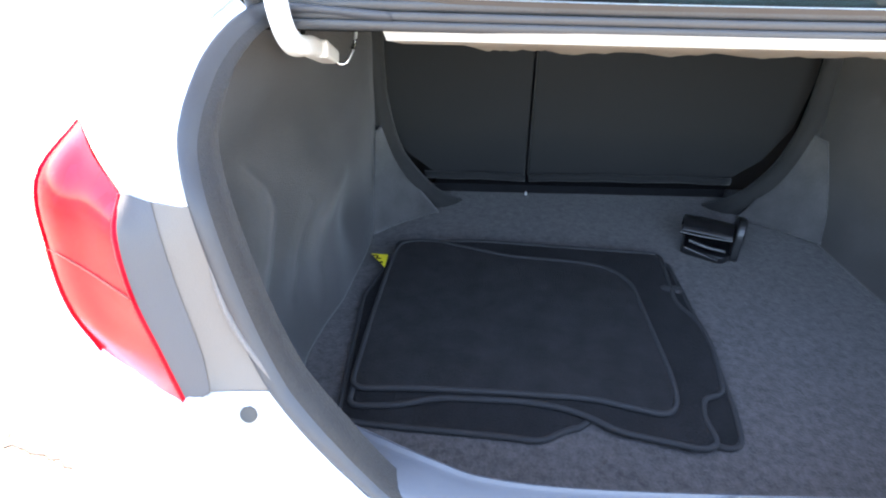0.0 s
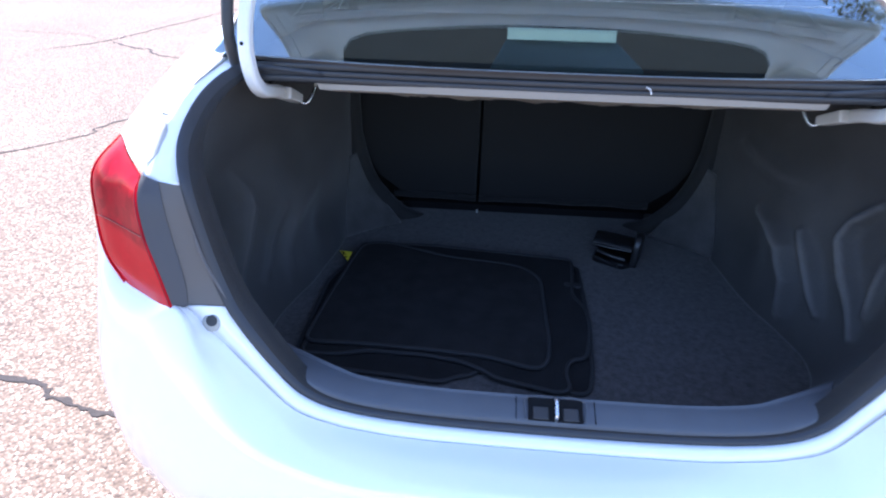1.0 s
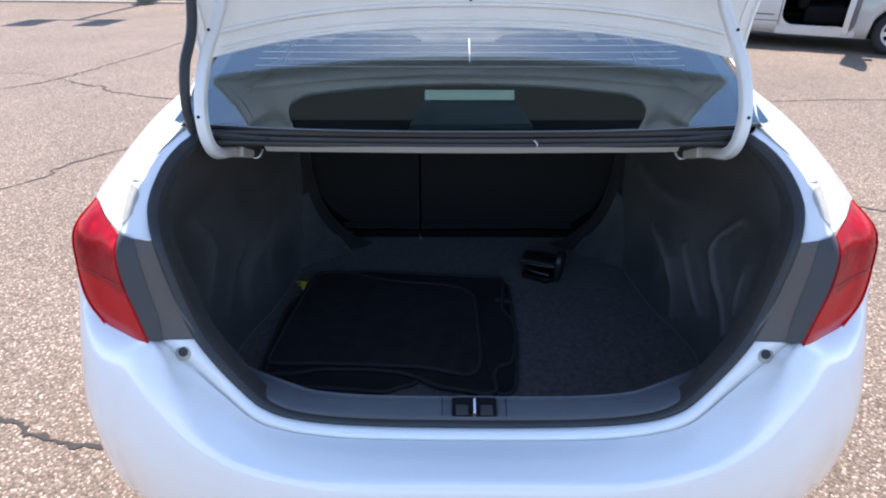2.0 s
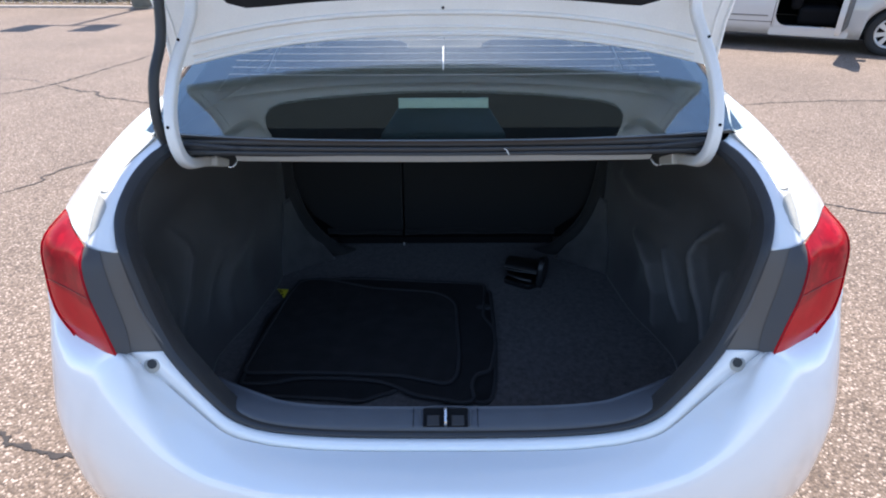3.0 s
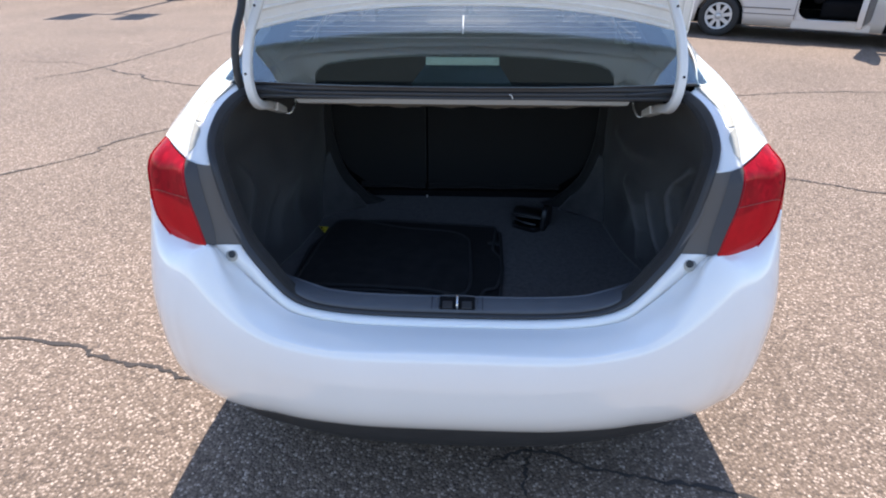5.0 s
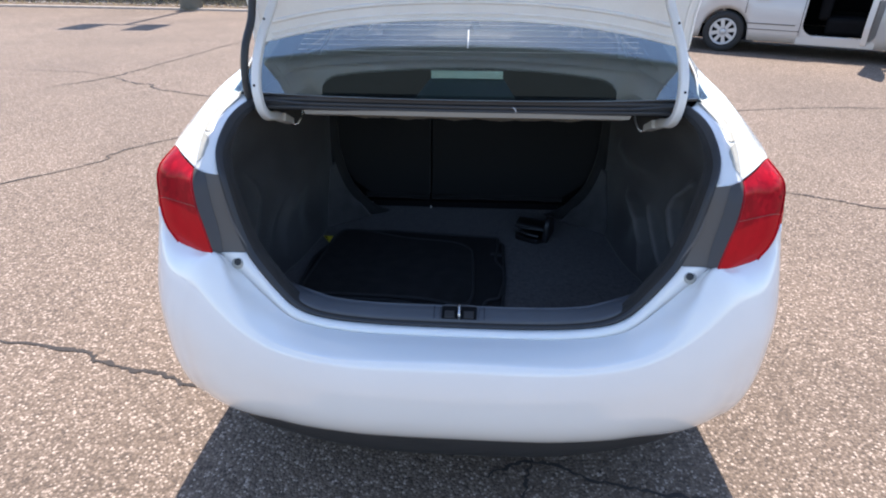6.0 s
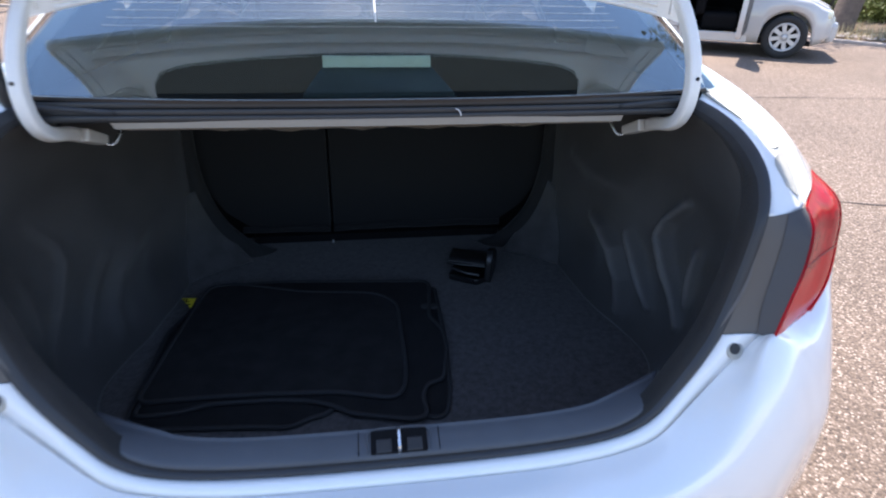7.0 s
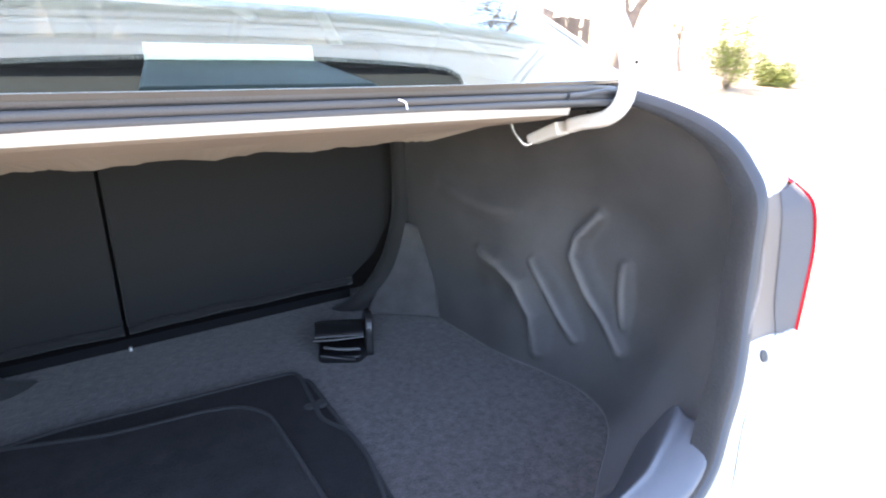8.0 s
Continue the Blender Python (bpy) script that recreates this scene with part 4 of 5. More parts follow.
def trunk_floor():
    half = [(0, 0.062), (0.34, 0.074), (0.43, 0.105), (0.53, 0.18), (0.62, 0.25), (0.66, 0.34), (0.66, 0.45), (0.63, 0.56), (0.60, 0.70), (0.585, 0.83), (0.585, 1.10)]
    bm = slab(half[1:] + [(-x, y) for x, y in half[:0:-1]], 0.02, 0.515)
    part("trunk_floor", bm, M["carpet"], CAR, "dark grey flecked trunk carpet")
    # seat backs, split
    for x0, x1 in ((-0.585, -0.163), (-0.153, 0.585)):
        out = [(x0, 0.575), (x1, 0.575), (x1, 1.14), (x0, 1.14)]
        r = [0.012, 0.012, 0.012, 0.012]
        pts = []
        if x0 < -0.3:
            pts = [(-0.163, 0.575), (-0.163, 1.14), (-0.585, 1.14), (-0.585, 0.86), (-0.560, 0.74), (-0.50, 0.65), (-0.42, 0.595), (-0.36, 0.578)]
        else:
            pts = [(-0.153, 0.575), (0.36, 0.578), (0.42, 0.595), (0.50, 0.65), (0.560, 0.74), (0.585, 0.86), (0.585, 1.14), (-0.153, 1.14)]
        bm = slab(rounded([Vector((a, b)) for a, b in pts], 0.012, 3), 0.035)
        bm.transform(Matrix.Translation((0, 1.045 - 0.575 * 0.16, 0)) @ Matrix.Rotation(radians(90), 4, "X"))
        for v in bm.verts:
            v.co.y += 0.16 * v.co.z + 0.035
        sb = part("seat_back", bm, M["seat"], CAR, "dark board on the rear of the folding seat back", bevel=0.006)
        line = [(x, 1.040 + 0.004 * math.sin(x * 9), 0.592 + 0.006 * noise.noise((x * 9, 1, 0))) for x in np.linspace(max(x0, -0.45), min(x1, 0.42), 30)]
        part("carpet_flap", sweep(line, ring(0.010, 8, 0.7, 1.2)), M["seat"], sb, "wavy carpet flap at the foot of the seat back", smooth=True)
    part("spare_wheel_well", box(-0.60, 0.60, 0.06, 0.75, 0.33, 0.50), M["black"], CAR, "black underside of the trunk", bevel=0.03)
    for s in (-1, 1):
        part("wheel_house", box(s * 0.79 - 0.07, s * 0.79 + 0.07, 0.16, 0.62, 0.42, 0.62), M["black"], CAR, "black inner wheel house", bevel=0.03)
        part("wheel_house", box(s * 0.66 - 0.09, s * 0.66 + 0.09, 0.16, 0.62, 0.42, 0.505), M["black"], CAR, "black inner wheel house", bevel=0.02)
    part("partition", box(-0.62, 0.62, 1.16, 1.19, 0.50, 1.16), M["black"], CAR, "black partition behind the seat backs")
    part("seat_foot", box(-0.42, 0.42, 1.05, 1.16, 0.50, 0.56), M["black"], CAR)
    part("gap_screw", disc_ring([(0.0, 0.0), (0.006, 0.0), (0.006, 0.006), (0.0, 0.006)], 12), M["steel"], CAR, "small steel screw head at the seat split").location = (-0.160, 1.028, 0.545)


trunk_floor()


# ---- car bodies: the forward part of the parked sedan, and the whole of the far one ----
WHEEL_R, REAR_AX, FRONT_AX = 0.318, 1.02, 3.68


def station(l):
    """Half-section of a sedan body l metres forward of its tail: list of (half width, height)."""
    def f(table):
        xs, ys = zip(*table)
        return float(np.interp(l, xs, ys))
    w = f(((0, 0.70), (0.08, 0.78), (0.25, 0.85), (0.8, 0.885), (3.4, 0.885), (3.98, 0.855), (4.20, 0.78), (4.36, 0.58)))
    belt = f(((0, 0.95), (0.1, 1.03), (0.8, 1.03), (2.0, 0.97), (3.2, 0.93), (3.9, 0.85), (4.25, 0.70), (4.36, 0.58)))
    top = f(((0, 0.97), (0.08, 1.05), (0.55, 1.10), (1.35, 1.42), (1.8, 1.46), (2.3, 1.455), (2.6, 1.41), (3.35, 1.0), (3.9, 0.92), (4.22, 0.78), (4.36, 0.62)))
    tw = f(((0, 0.62), (0.5, 0.62), (1.2, 0.56), (2.6, 0.56), (3.3, 0.64), (4.05, 0.60), (4.36, 0.42)))
    low = f(((0, 0.36), (0.15, 0.26), (0.5, 0.22), (4.05, 0.20), (4.36, 0.30)))
    for ax in (REAR_AX, FRONT_AX):
        d = abs(l - ax)
        if d < 0.365:
            low = max(low, WHEEL_R + math.sqrt(0.365 ** 2 - d * d) - 0.005)
    mid = low + (belt - low) * 0.5
    return [(w - 0.03, low), (w + 0.0, low + (belt - low) * 0.2), (w + 0.005, mid), (w - 0.008, belt - 0.10 * (belt - low)), (w - 0.045, belt), (tw + (w - tw) * 0.12, belt + (top - belt) * 0.86), (tw - 0.05, belt + (top - belt) * 0.97), (0, top)]


def shell(parent, l0, l1, skip=(), pane_kind="darkglass", body="paint"):
    """Body panels, windows and wheels along y, from l0 to l1, in the parent's own frame (tail at y = 0)."""
    ls = [l0 + (l1 - l0) * i / 150 for i in range(151)]
    for s in (-1, 1):
        st = [station(l) for l in ls]

        def fill(bm, lo, hi, ok):
            v = {}
            for i in range(150):
                if not ok(0.5 * (ls[i] + ls[i + 1])):
                    continue
                for k in range(lo, hi):
                    q = []
                    for a, b in ((i, k), (i + 1, k), (i + 1, k + 1), (i, k + 1)):
                        if (a, b) not in v:
                            v[a, b] = bm.verts.new((s * st[a][b][0], ls[a], st[a][b][1]))
                        q.append(v[a, b])
                    bm.faces.new(q)

        def door_gap(l):
            return any(a < l < b and t == s for a, b, t in skip)

        cuts = sorted([l0, l1] + [q for p0, p1, t in skip if t == s for q in (p0, p1)])
        for c0, c1 in zip(cuts[::2], cuts[1::2]):
            side = bmesh.new()
            fill(side, 0, 4, lambda l: c0 < l < c1)
            part("body_side" if c0 < 2.5 else "front_fender", side, M[body], parent, "white painted body side", smooth=True, solid=0.02)
        for name, p0, p1, material in (("rear_pillar", l0, 0.95, body), ("rear_side_window", 0.95, 1.90, pane_kind), ("door_pillar", 1.90, 2.0, body), ("front_side_window", 2.0, 3.0, pane_kind), ("scuttle_panel", 3.0, l1, body)):
            pane = bmesh.new()
            fill(pane, 4, 5, lambda l: p0 < l < p1 and not door_gap(l))
            if not pane.faces:
                pane.free()
                continue
            part(name, pane, M[material], parent, "tinted side window" if material == pane_kind else "", smooth=True, solid=0.004 if material == pane_kind else 0.006)
        for name, p0, p1 in (("boot_top", l0, 0.62), ("roof_panel", 1.25, 2.68), ("bonnet", 3.25, l1)):
            pane = bmesh.new()
            fill(pane, 5, 7, lambda l: p0 < l < p1)
            if not pane.faces:
                pane.free()
                continue
            part(name, pane, M[body], parent, smooth=True, solid=0.006)
        if l0 < 0.5:
            screen = bmesh.new()
            fill(screen, 5, 7, lambda l: 0.62 < l < 1.25)
            part("rear_screen", screen, M[pane_kind], parent, "tinted rear screen", smooth=True, solid=0.004)
        screen = bmesh.new()
        fill(screen, 5, 7, lambda l: 2.68 < l < 3.25)
        part("windscreen", screen, M[pane_kind], parent, "tinted windscreen", smooth=True, solid=0.004)
    part("underbody", box(-0.80, 0.80, max(l0, 0.3), l1 - 0.3, 0.20, 0.26), M["black"], parent, "black underbody")
    part("headliner", box(-0.50, 0.50, 1.25, 2.6, 1.37, 1.385), M["shelf"], parent, "dark headliner")
    for s in (-1, 1):
        end = 2.1 if any(t == s for a, b, t in skip) else 3.25
        part("door_lining", box(s * 0.80 - 0.012, s * 0.80 + 0.012, 1.42, end, 0.34, 0.96), M["shelf"], parent, "dark door lining")
    part("cabin_floor", box(-0.78, 0.78, 1.45, 3.3, 0.27, 0.33), M["black"], parent)
    for s in (-1, 1):
        for l in (2.0, 2.9):
            part("cabin_seat", box(s * 0.42 - 0.25, s * 0.42 + 0.25, l - 0.45, l + 0.1, 0.34, 0.60), M["cloth"], parent, "dark cloth car seat", bevel=0.06)
            bm = box(s * 0.42 - 0.24, s * 0.42 + 0.24, l - 0.58, l - 0.42, 0.55, 1.12)
            part("seat_backrest", bm, M["cloth"], parent, bevel=0.06)
    for s in (-1, 1):
        for ax in (REAR_AX, FRONT_AX):
            wheel(parent, s, ax)


def wheel(parent, s, ax):
    tyre = disc_ring([(0.205, -0.10), (0.25, -0.105), (0.30, -0.10), (0.318, -0.075), (0.318, 0.075), (0.30, 0.10), (0.25, 0.105), (0.205, 0.09), (0.20, -0.09)], 48)
    w = part("wheel", tyre, M["tyre"], parent, "black tyre with a silver eight-spoke wheel cover", smooth=True)
    w.location = (s * 0.775, ax, WHEEL_R)
    back = disc_ring([(0.0, s * 0.055), (0.205, s * 0.055), (0.205, s * 0.045), (0.0, s * 0.045)], 32)
    part("rim_well", back, M["black"], w)
    rimr = disc_ring([(0.178, s * 0.075), (0.19, s * 0.098), (0.207, s * 0.098), (0.212, s * 0.085), (0.205, s * 0.06), (0.178, s * 0.06)], 48)
    part("rim", rimr, M["rim"], w, "silver rim", smooth=True)
    for k in range(8):
        a = 2 * math.pi * k / 8 + 0.2
        bm = bmesh.new()
        pts = []
        for r, h in ((0.03, 0.055), (0.10, 0.034), (0.185, 0.044)):
            for q in (-1, 1):
                pts.append((r, q * h * 0.75))
        vt = [[bm.verts.new((s * d, r * math.cos(a) - t * math.sin(a), r * math.sin(a) + t * math.cos(a))) for r, t in pts] for d in (0.085, 0.062)]
        for i in (0, 2):
            bm.faces.new((vt[0][i], vt[0][i + 1], vt[0][i + 3], vt[0][i + 2]))
            for e in (0, 1):
                bm.faces.new((vt[0][i + e], vt[0][i + e + 2], vt[1][i + e + 2], vt[1][i + e]))
        part("spoke", bm, M["rim"], w)
    part("hub_cap", disc_ring([(0.0, s * 0.096), (0.03, s * 0.095), (0.045, s * 0.085), (0.05, s * 0.06)], 24), M["rim"], w, smooth=True)


# the parked sedan, forward of the trunk (its tail lies at y = -0.2)
fore = new("forebody")
fore.parent = CAR
fore.location = (0, -0.25, 0)


def forebody():
    made = set(bpy.data.objects)
    shell(fore, 0.97, 4.36)
    for ob in [o for o in bpy.data.objects if o not in made and o.parent == fore]:
        ob.parent = CAR
        ob.location = ob.location + Vector((0, -0.25, 0))
    bpy.data.objects.remove(fore)


forebody()
part("rear_bench_back", box(-0.62, 0.62, 1.20, 1.30, 0.60, 1.23), M["cloth"], CAR, "dark cloth rear bench back", bevel=0.04)


# ---- things in the trunk ----
def floor_mat(name, pts, z, h, label, r=0.03, seed=1, wave=0.0, fabric="mat"):
    """A car floor mat: a carpet slab with a bound edge."""
    t = thing(name, label, "floor mat", "floor mats in the trunk")
    out = [Vector(p) for p in rounded([Vector(p) for p in pts], r, 6)]

    def lift(p):
        return z + wave * (0.5 + 0.5 * noise.noise((p[0] * 5, p[1] * 5, seed)))
    bm = bmesh.new()
    c = sum(out, Vector((0, 0))) / len(out)
    rows = []
    for f in (1.0, 0.97, 0.75, 0.5, 0.25, 0.04):
        rows.append([bm.verts.new((c.x + (p.x - c.x) * f, c.y + (p.y - c.y) * f, lift(c + (p - c) * f) + h * (1.0 if f < 1 else 0.8))) for p in out])
    low = [bm.verts.new((p.x, p.y, lift(p))) for p in out]
    n = len(out)
    for a, b in zip([low] + rows, rows):
        for i in range(n):
            bm.faces.new((a[i], a[(i + 1) % n], b[(i + 1) % n], b[i]))
    bm.faces.new(rows[-1])
    bm.faces.new(low[::-1])
    part("mat_body", bm, M[fabric], t, smooth=True)
    edge = [(p.x, p.y, lift(p) + h * 0.7) for p in out]
    bm = sweep(edge + edge[:2], ring(0.0055, 8), cap=False)
    part("mat_binding", bm, M["matedge"], t, "grey stitched binding along the edge", smooth=True)
    return t


floor_mat("floor_mat", [(-0.56, 0.215), (-0.51, 0.209), (-0.40, 0.199), (-0.29, 0.191), (-0.213, 0.181), (-0.172, 0.206), (-0.138, 0.214), (-0.10, 0.26), (-0.06, 0.60), (-0.10, 0.70), (-0.50, 0.72), (-0.56, 0.55)], 0.5355, 0.007, "black carpet car mat with a notched edge, lowest of the pile", 0.025, 3, 0.003, "matdark")
floor_mat("floor_mat", [(-0.545, 0.24), (-0.46, 0.243), (-0.39, 0.262), (-0.25, 0.260), (-0.175, 0.248), (-0.125, 0.228), (-0.085, 0.200), (-0.01, 0.183), (0.050, 0.168), (0.078, 0.182), (0.070, 0.235), (0.085, 0.278), (0.125, 0.287), (0.148, 0.40), (0.148, 0.48), (0.118, 0.54), (0.135, 0.70), (0.13, 0.725), (-0.30, 0.765), (-0.50, 0.755)], 0.5430, 0.007, "black carpet car mat with a cut-out corner, middle of the pile", 0.022, 5, 0.003, "matdark")
floor_mat("floor_mat", [(0.06, 0.192), (0.098, 0.176), (0.122, 0.19), (0.136, 0.26), (0.150, 0.42), (0.152, 0.70), (-0.05, 0.73), (-0.05, 0.30)], 0.5357, 0.006, "black carpet car mat whose corner shows under the pile", 0.02, 7, 0.001, "matdark")
top_mat = floor_mat("floor_mat", [(-0.545, 0.272), (-0.40, 0.276), (-0.26, 0.271), (-0.115, 0.262), (0.008, 0.228), (0.034, 0.262), (0.040, 0.33), (0.038, 0.46), (0.036, 0.60), (-0.005, 0.652), (-0.061, 0.671), (-0.233, 0.690), (-0.42, 0.752), (-0.495, 0.742), (-0.512, 0.643), (-0.530, 0.465)], 0.5510, 0.008, "black carpet car mat lying on top of the others", 0.03, 8, 0.002)


def tag():
    bm = slab([(-0.559, 0.684), (-0.519, 0.681), (-0.522, 0.630)], 0.0012, 0.5605)
    t = part("mat_tag", bm, M["yellow"], top_mat, "yellow triangular warning tag with dark marks")
    for x, y, w, d in ((-0.549, 0.676, 0.010, 0.004), (-0.540, 0.665, 0.012, 0.004), (-0.532, 0.650, 0.007, 0.006), (-0.543, 0.671, 0.004, 0.010)):
        part("tag_mark", box(x - w / 2, x + w / 2, y - d / 2, y + d / 2, 0.5617, 0.5622), M["black"], t)


tag()


def mat_clip(x, y, z):
    c = part("mat_clip", disc_ring([(0.0, 0.006), (0.010, 0.005), (0.014, 0.0), (0.0, 0.0)], 16), M["matedge"], top_mat, "small grey mat fastening")
    c.rotation_euler = (0, radians(-90), 0)
    c.location = (x, y, z)


mat_clip(0.112, 0.590, 0.5495)
mat_clip(0.136, 0.590, 0.5495)


def buckle():
    """A black plastic belt stowage bracket that stands on the trunk floor."""
    t = thing("belt_bracket", "glossy black plastic belt bracket standing on the trunk carpet", "bracket", at=(0.272, 0.786, 0.535))
    t.scale = (0.92, 0.90, 0.88)
    t.rotation_euler = (0, 0, radians(-22))
    foot = [(-0.060, -0.060), (0.045, -0.075), (0.075, -0.03), (0.078, 0.06), (-0.055, 0.06)]
    part("bracket_base", slab(rounded([Vector(p) for p in foot], 0.015, 4), 0.022), M["blackgloss"], t, bevel=0.004)
    bm = sweep(spline([(0, -0.028, 0.056), (0, -0.015, 0.066), (0, 0.02, 0.070), (0, 0.055, 0.058), (0, 0.075, 0.02)], 20), [(-0.068, -0.004), (0.058, -0.004), (0.058, 0.004), (-0.068, 0.004)])
    part("bracket_cover", bm, M["blackgloss"], t, "glossy black curved cover", bevel=0.002)
    part("bracket_lip", sweep(spline([(-0.072, -0.030, 0.052), (-0.02, -0.036, 0.054), (0.058, -0.030, 0.055)], 12), ring(0.0035, 8)), M["blackgloss"], t, "bright front edge")
    part("bracket_tray", sweep(spline([(-0.052, -0.066, 0.026), (0.0, -0.080, 0.022), (0.030, -0.090, 0.022)], 12), ring(0.0045, 8)), M["blackgloss"], t)
    part("bracket_tray", sweep(spline([(-0.045, -0.050, 0.042), (0.0, -0.060, 0.038), (0.045, -0.060, 0.036)], 12), ring(0.006, 8)), M["blackgloss"], t)
    bm = slab(rounded([Vector(p) for p in ((-0.065, 0.0), (0.06, 0.0), (0.06, 0.07), (0.02, 0.105), (-0.02, 0.115), (-0.045, 0.09))], 0.02, 4), 0.022)
    bm.transform(Matrix.Translation((0.060, 0.01, 0)) @ Matrix.Rotation(radians(90), 4, "Z") @ Matrix.Rotation(radians(90), 4, "X"))
    part("bracket_cheek", bm, M["blackgloss"], t, "upright black side cheek", bevel=0.005)


buckle()


# ---- the far sedan with an open door ----
def far_sedan():
    rear, front = Vector((4.13, 9.07, 0)), Vector((6.42, 7.79, 0))
    ax = (front - rear).normalized()
    yaw = math.degrees(math.atan2(ax.y, ax.x)) - 90
    # the wheels seen are those of the side that faces the camera
    side = Vector((ax.y, -ax.x, 0))
    c = rear - side * 0.86 - ax * REAR_AX
    car = thing("sedan", "silver-white four-door sedan with its front door standing open", "car", at=c)
    car.rotation_euler = (0, 0, radians(yaw))
    shell(car, 0.0, 4.36, skip=((2.15, 3.12, 1),), body="farpaint")
    # the open door, hinged at its forward edge
    outline = [(0.0, 0.33), (0.0, 0.93), (0.10, 0.95), (0.93, 0.99), (0.96, 0.60), (0.90, 0.35)]
    bm = slab(rounded([Vector(p) for p in outline], 0.04, 3), 0.07)
    bm.transform(Matrix.Rotation(radians(90), 4, "X"))
    door = part("front_door", bm, M["farpaint"], car, "pale front door standing open", bevel=0.008)
    door.location = (0.885, 3.12, 0)
    door.rotation_euler = (0, 0, radians(-8))
    bm = slab(rounded([Vector(p) for p in ((0.06, 0.38), (0.06, 0.90), (0.88, 0.94), (0.90, 0.62), (0.85, 0.40))], 0.05, 3), 0.012)
    bm.transform(Matrix.Translation((0, 0.014, 0)) @ Matrix.Rotation(radians(90), 4, "X"))
    part("door_trim", bm, M["greyplastic"], door, "grey inner door trim")
    fr = sweep(spline([(0.10, -0.03, 0.95), (0.40, -0.03, 1.30), (0.90, -0.03, 1.38), (0.93, -0.03, 0.99)], 30), rect(0.03, 0.04))
    part("window_frame", fr, M["farpaint"], door)
    bm = slab([(0.11, 0.95), (0.40, 1.28), (0.89, 1.365), (0.92, 0.99)], 0.005)
    bm.transform(Matrix.Translation((0, -0.027, 0)) @ Matrix.Rotation(radians(90), 4, "X"))
    part("door_glass", bm, M["darkglass"], door, "tinted door window")
    part("door_mirror", box(0.03, 0.22, 0.0, 0.10, 0.93, 1.07), M["farpaint"], door, "pale door mirror", bevel=0.03)
    # sill, lamps and rubbing strip
    part("door_sill", box(0.80, 0.876, 2.10, 3.16, 0.20, 0.345), M["farpaint"], car, "pale door sill", bevel=0.02)
    part("sill_plate", box(0.82, 0.874, 2.80, 2.95, 0.343, 0.349), M["steel"], car, "bright sill plate")
    for s in (-1, 1):
        part("tail_lamp", box(s * 0.62 - 0.12, s * 0.62 + 0.12, -0.01, 0.14, 0.80, 0.98), M["lens"], car, "red tail lamp", bevel=0.03)
        part("head_lamp", box(s * 0.62 - 0.15, s * 0.62 + 0.15, 4.03, 4.27, 0.60, 0.72), M["chmsl"], car, "clear head lamp", bevel=0.04)
        part("rub_strip", box(s * 0.888 - 0.01, s * 0.888 + 0.01, 1.35, 2.05, 0.47, 0.485), M["greyplastic"], car, "thin door moulding", bevel=0.004)
        for l in (1.30, 2.12):
            part("door_seam", box(s * 0.889 - 0.004, s * 0.889 + 0.004, l - 0.004, l + 0.004, 0.62 if l < 1.5 else 0.34, 0.92), M["black"], car)
        part("door_handle", box(s * 0.895 - 0.015, s * 0.895 + 0.015, 1.42, 1.60, 0.83, 0.86), M["farpaint"], car, bevel=0.01)
    corner = [(2.14, 0.335), (2.33, 0.335)] + [(2.33 - 0.18 * math.sin(a), 0.525 - 0.18 * math.cos(a)) for a in np.linspace(0.05, 1.5, 10)] + [(2.14, 0.53)]
    bm = slab(corner, 0.02)
    bm.transform(Matrix(((0, 0, 1, 0.862), (1, 0, 0, 0), (0, 1, 0, 0), (0, 0, 0, 1))))
    part("aperture_corner", bm, M["farpaint"], car, "rounded lower corner of the door opening")
    for s in (-1, 1):
        part("sill_crease", box(s * 0.884 - 0.008, s * 0.884 + 0.008, 1.36, 2.12, 0.385, 0.397), M["greyplastic"], car, bevel=0.004)
    part("front_bumper", box(-0.64, 0.64, 4.16, 4.42, 0.24, 0.56), M["farpaint"], car, "pale front bumper", bevel=0.08)
    part("rear_bumper", box(-0.74, 0.74, -0.06, 0.20, 0.30, 0.70), M["farpaint"], car, "pale rear bumper", bevel=0.08)


far_sedan()


# ---- fence, pole, plants and litter on the verge ----
def fence():
    f = thing("fence", "weathered dark wooden board fence behind the verge", "fence")
    near, far = kerb_line(1.5, 0.0, 400), kerb_line(3.2, 0.0, 400)
    line = [p.lerp(q, max(0.0, min(1.0, (p.x - 2.0) / 6.0))) for p, q in zip(near, far)]
    rnd = random.Random(11)
    bm = box(-0.068, 0.068, -0.011, 0.011, 0.0, 1.8)
    me = bpy.data.meshes.new("board")
    bm.to_mesh(me)
    bm.free()
    me.materials.append(M["wood"])
    left = 0.0
    for a, b in zip(line, line[1:]):
        d, t = (b - a).length, (b - a).normalized()
        while left < d:
            p = a + t * left
            left += 0.142
            if not -16 < p.x < 12.2:
                continue
            ob = new("board", me)
            ob.parent = f
            ob.location = (p.x, p.y, 0.10 + rnd.uniform(-0.03, 0.02))
            ob.rotation_euler = (rnd.uniform(-0.01, 0.01), rnd.uniform(-0.012, 0.012), math.atan2(t.y, t.x) + rnd.uniform(-0.03, 0.03))
        left -= d
    for h in (0.55, 1.6):
        r = [p + Vector((0, 0.06, h)) for p in line if -16 < p.x < 12.2]
        part("rail", sweep(r, rect(0.04, 0.09)), M["wood"], f)


fence()


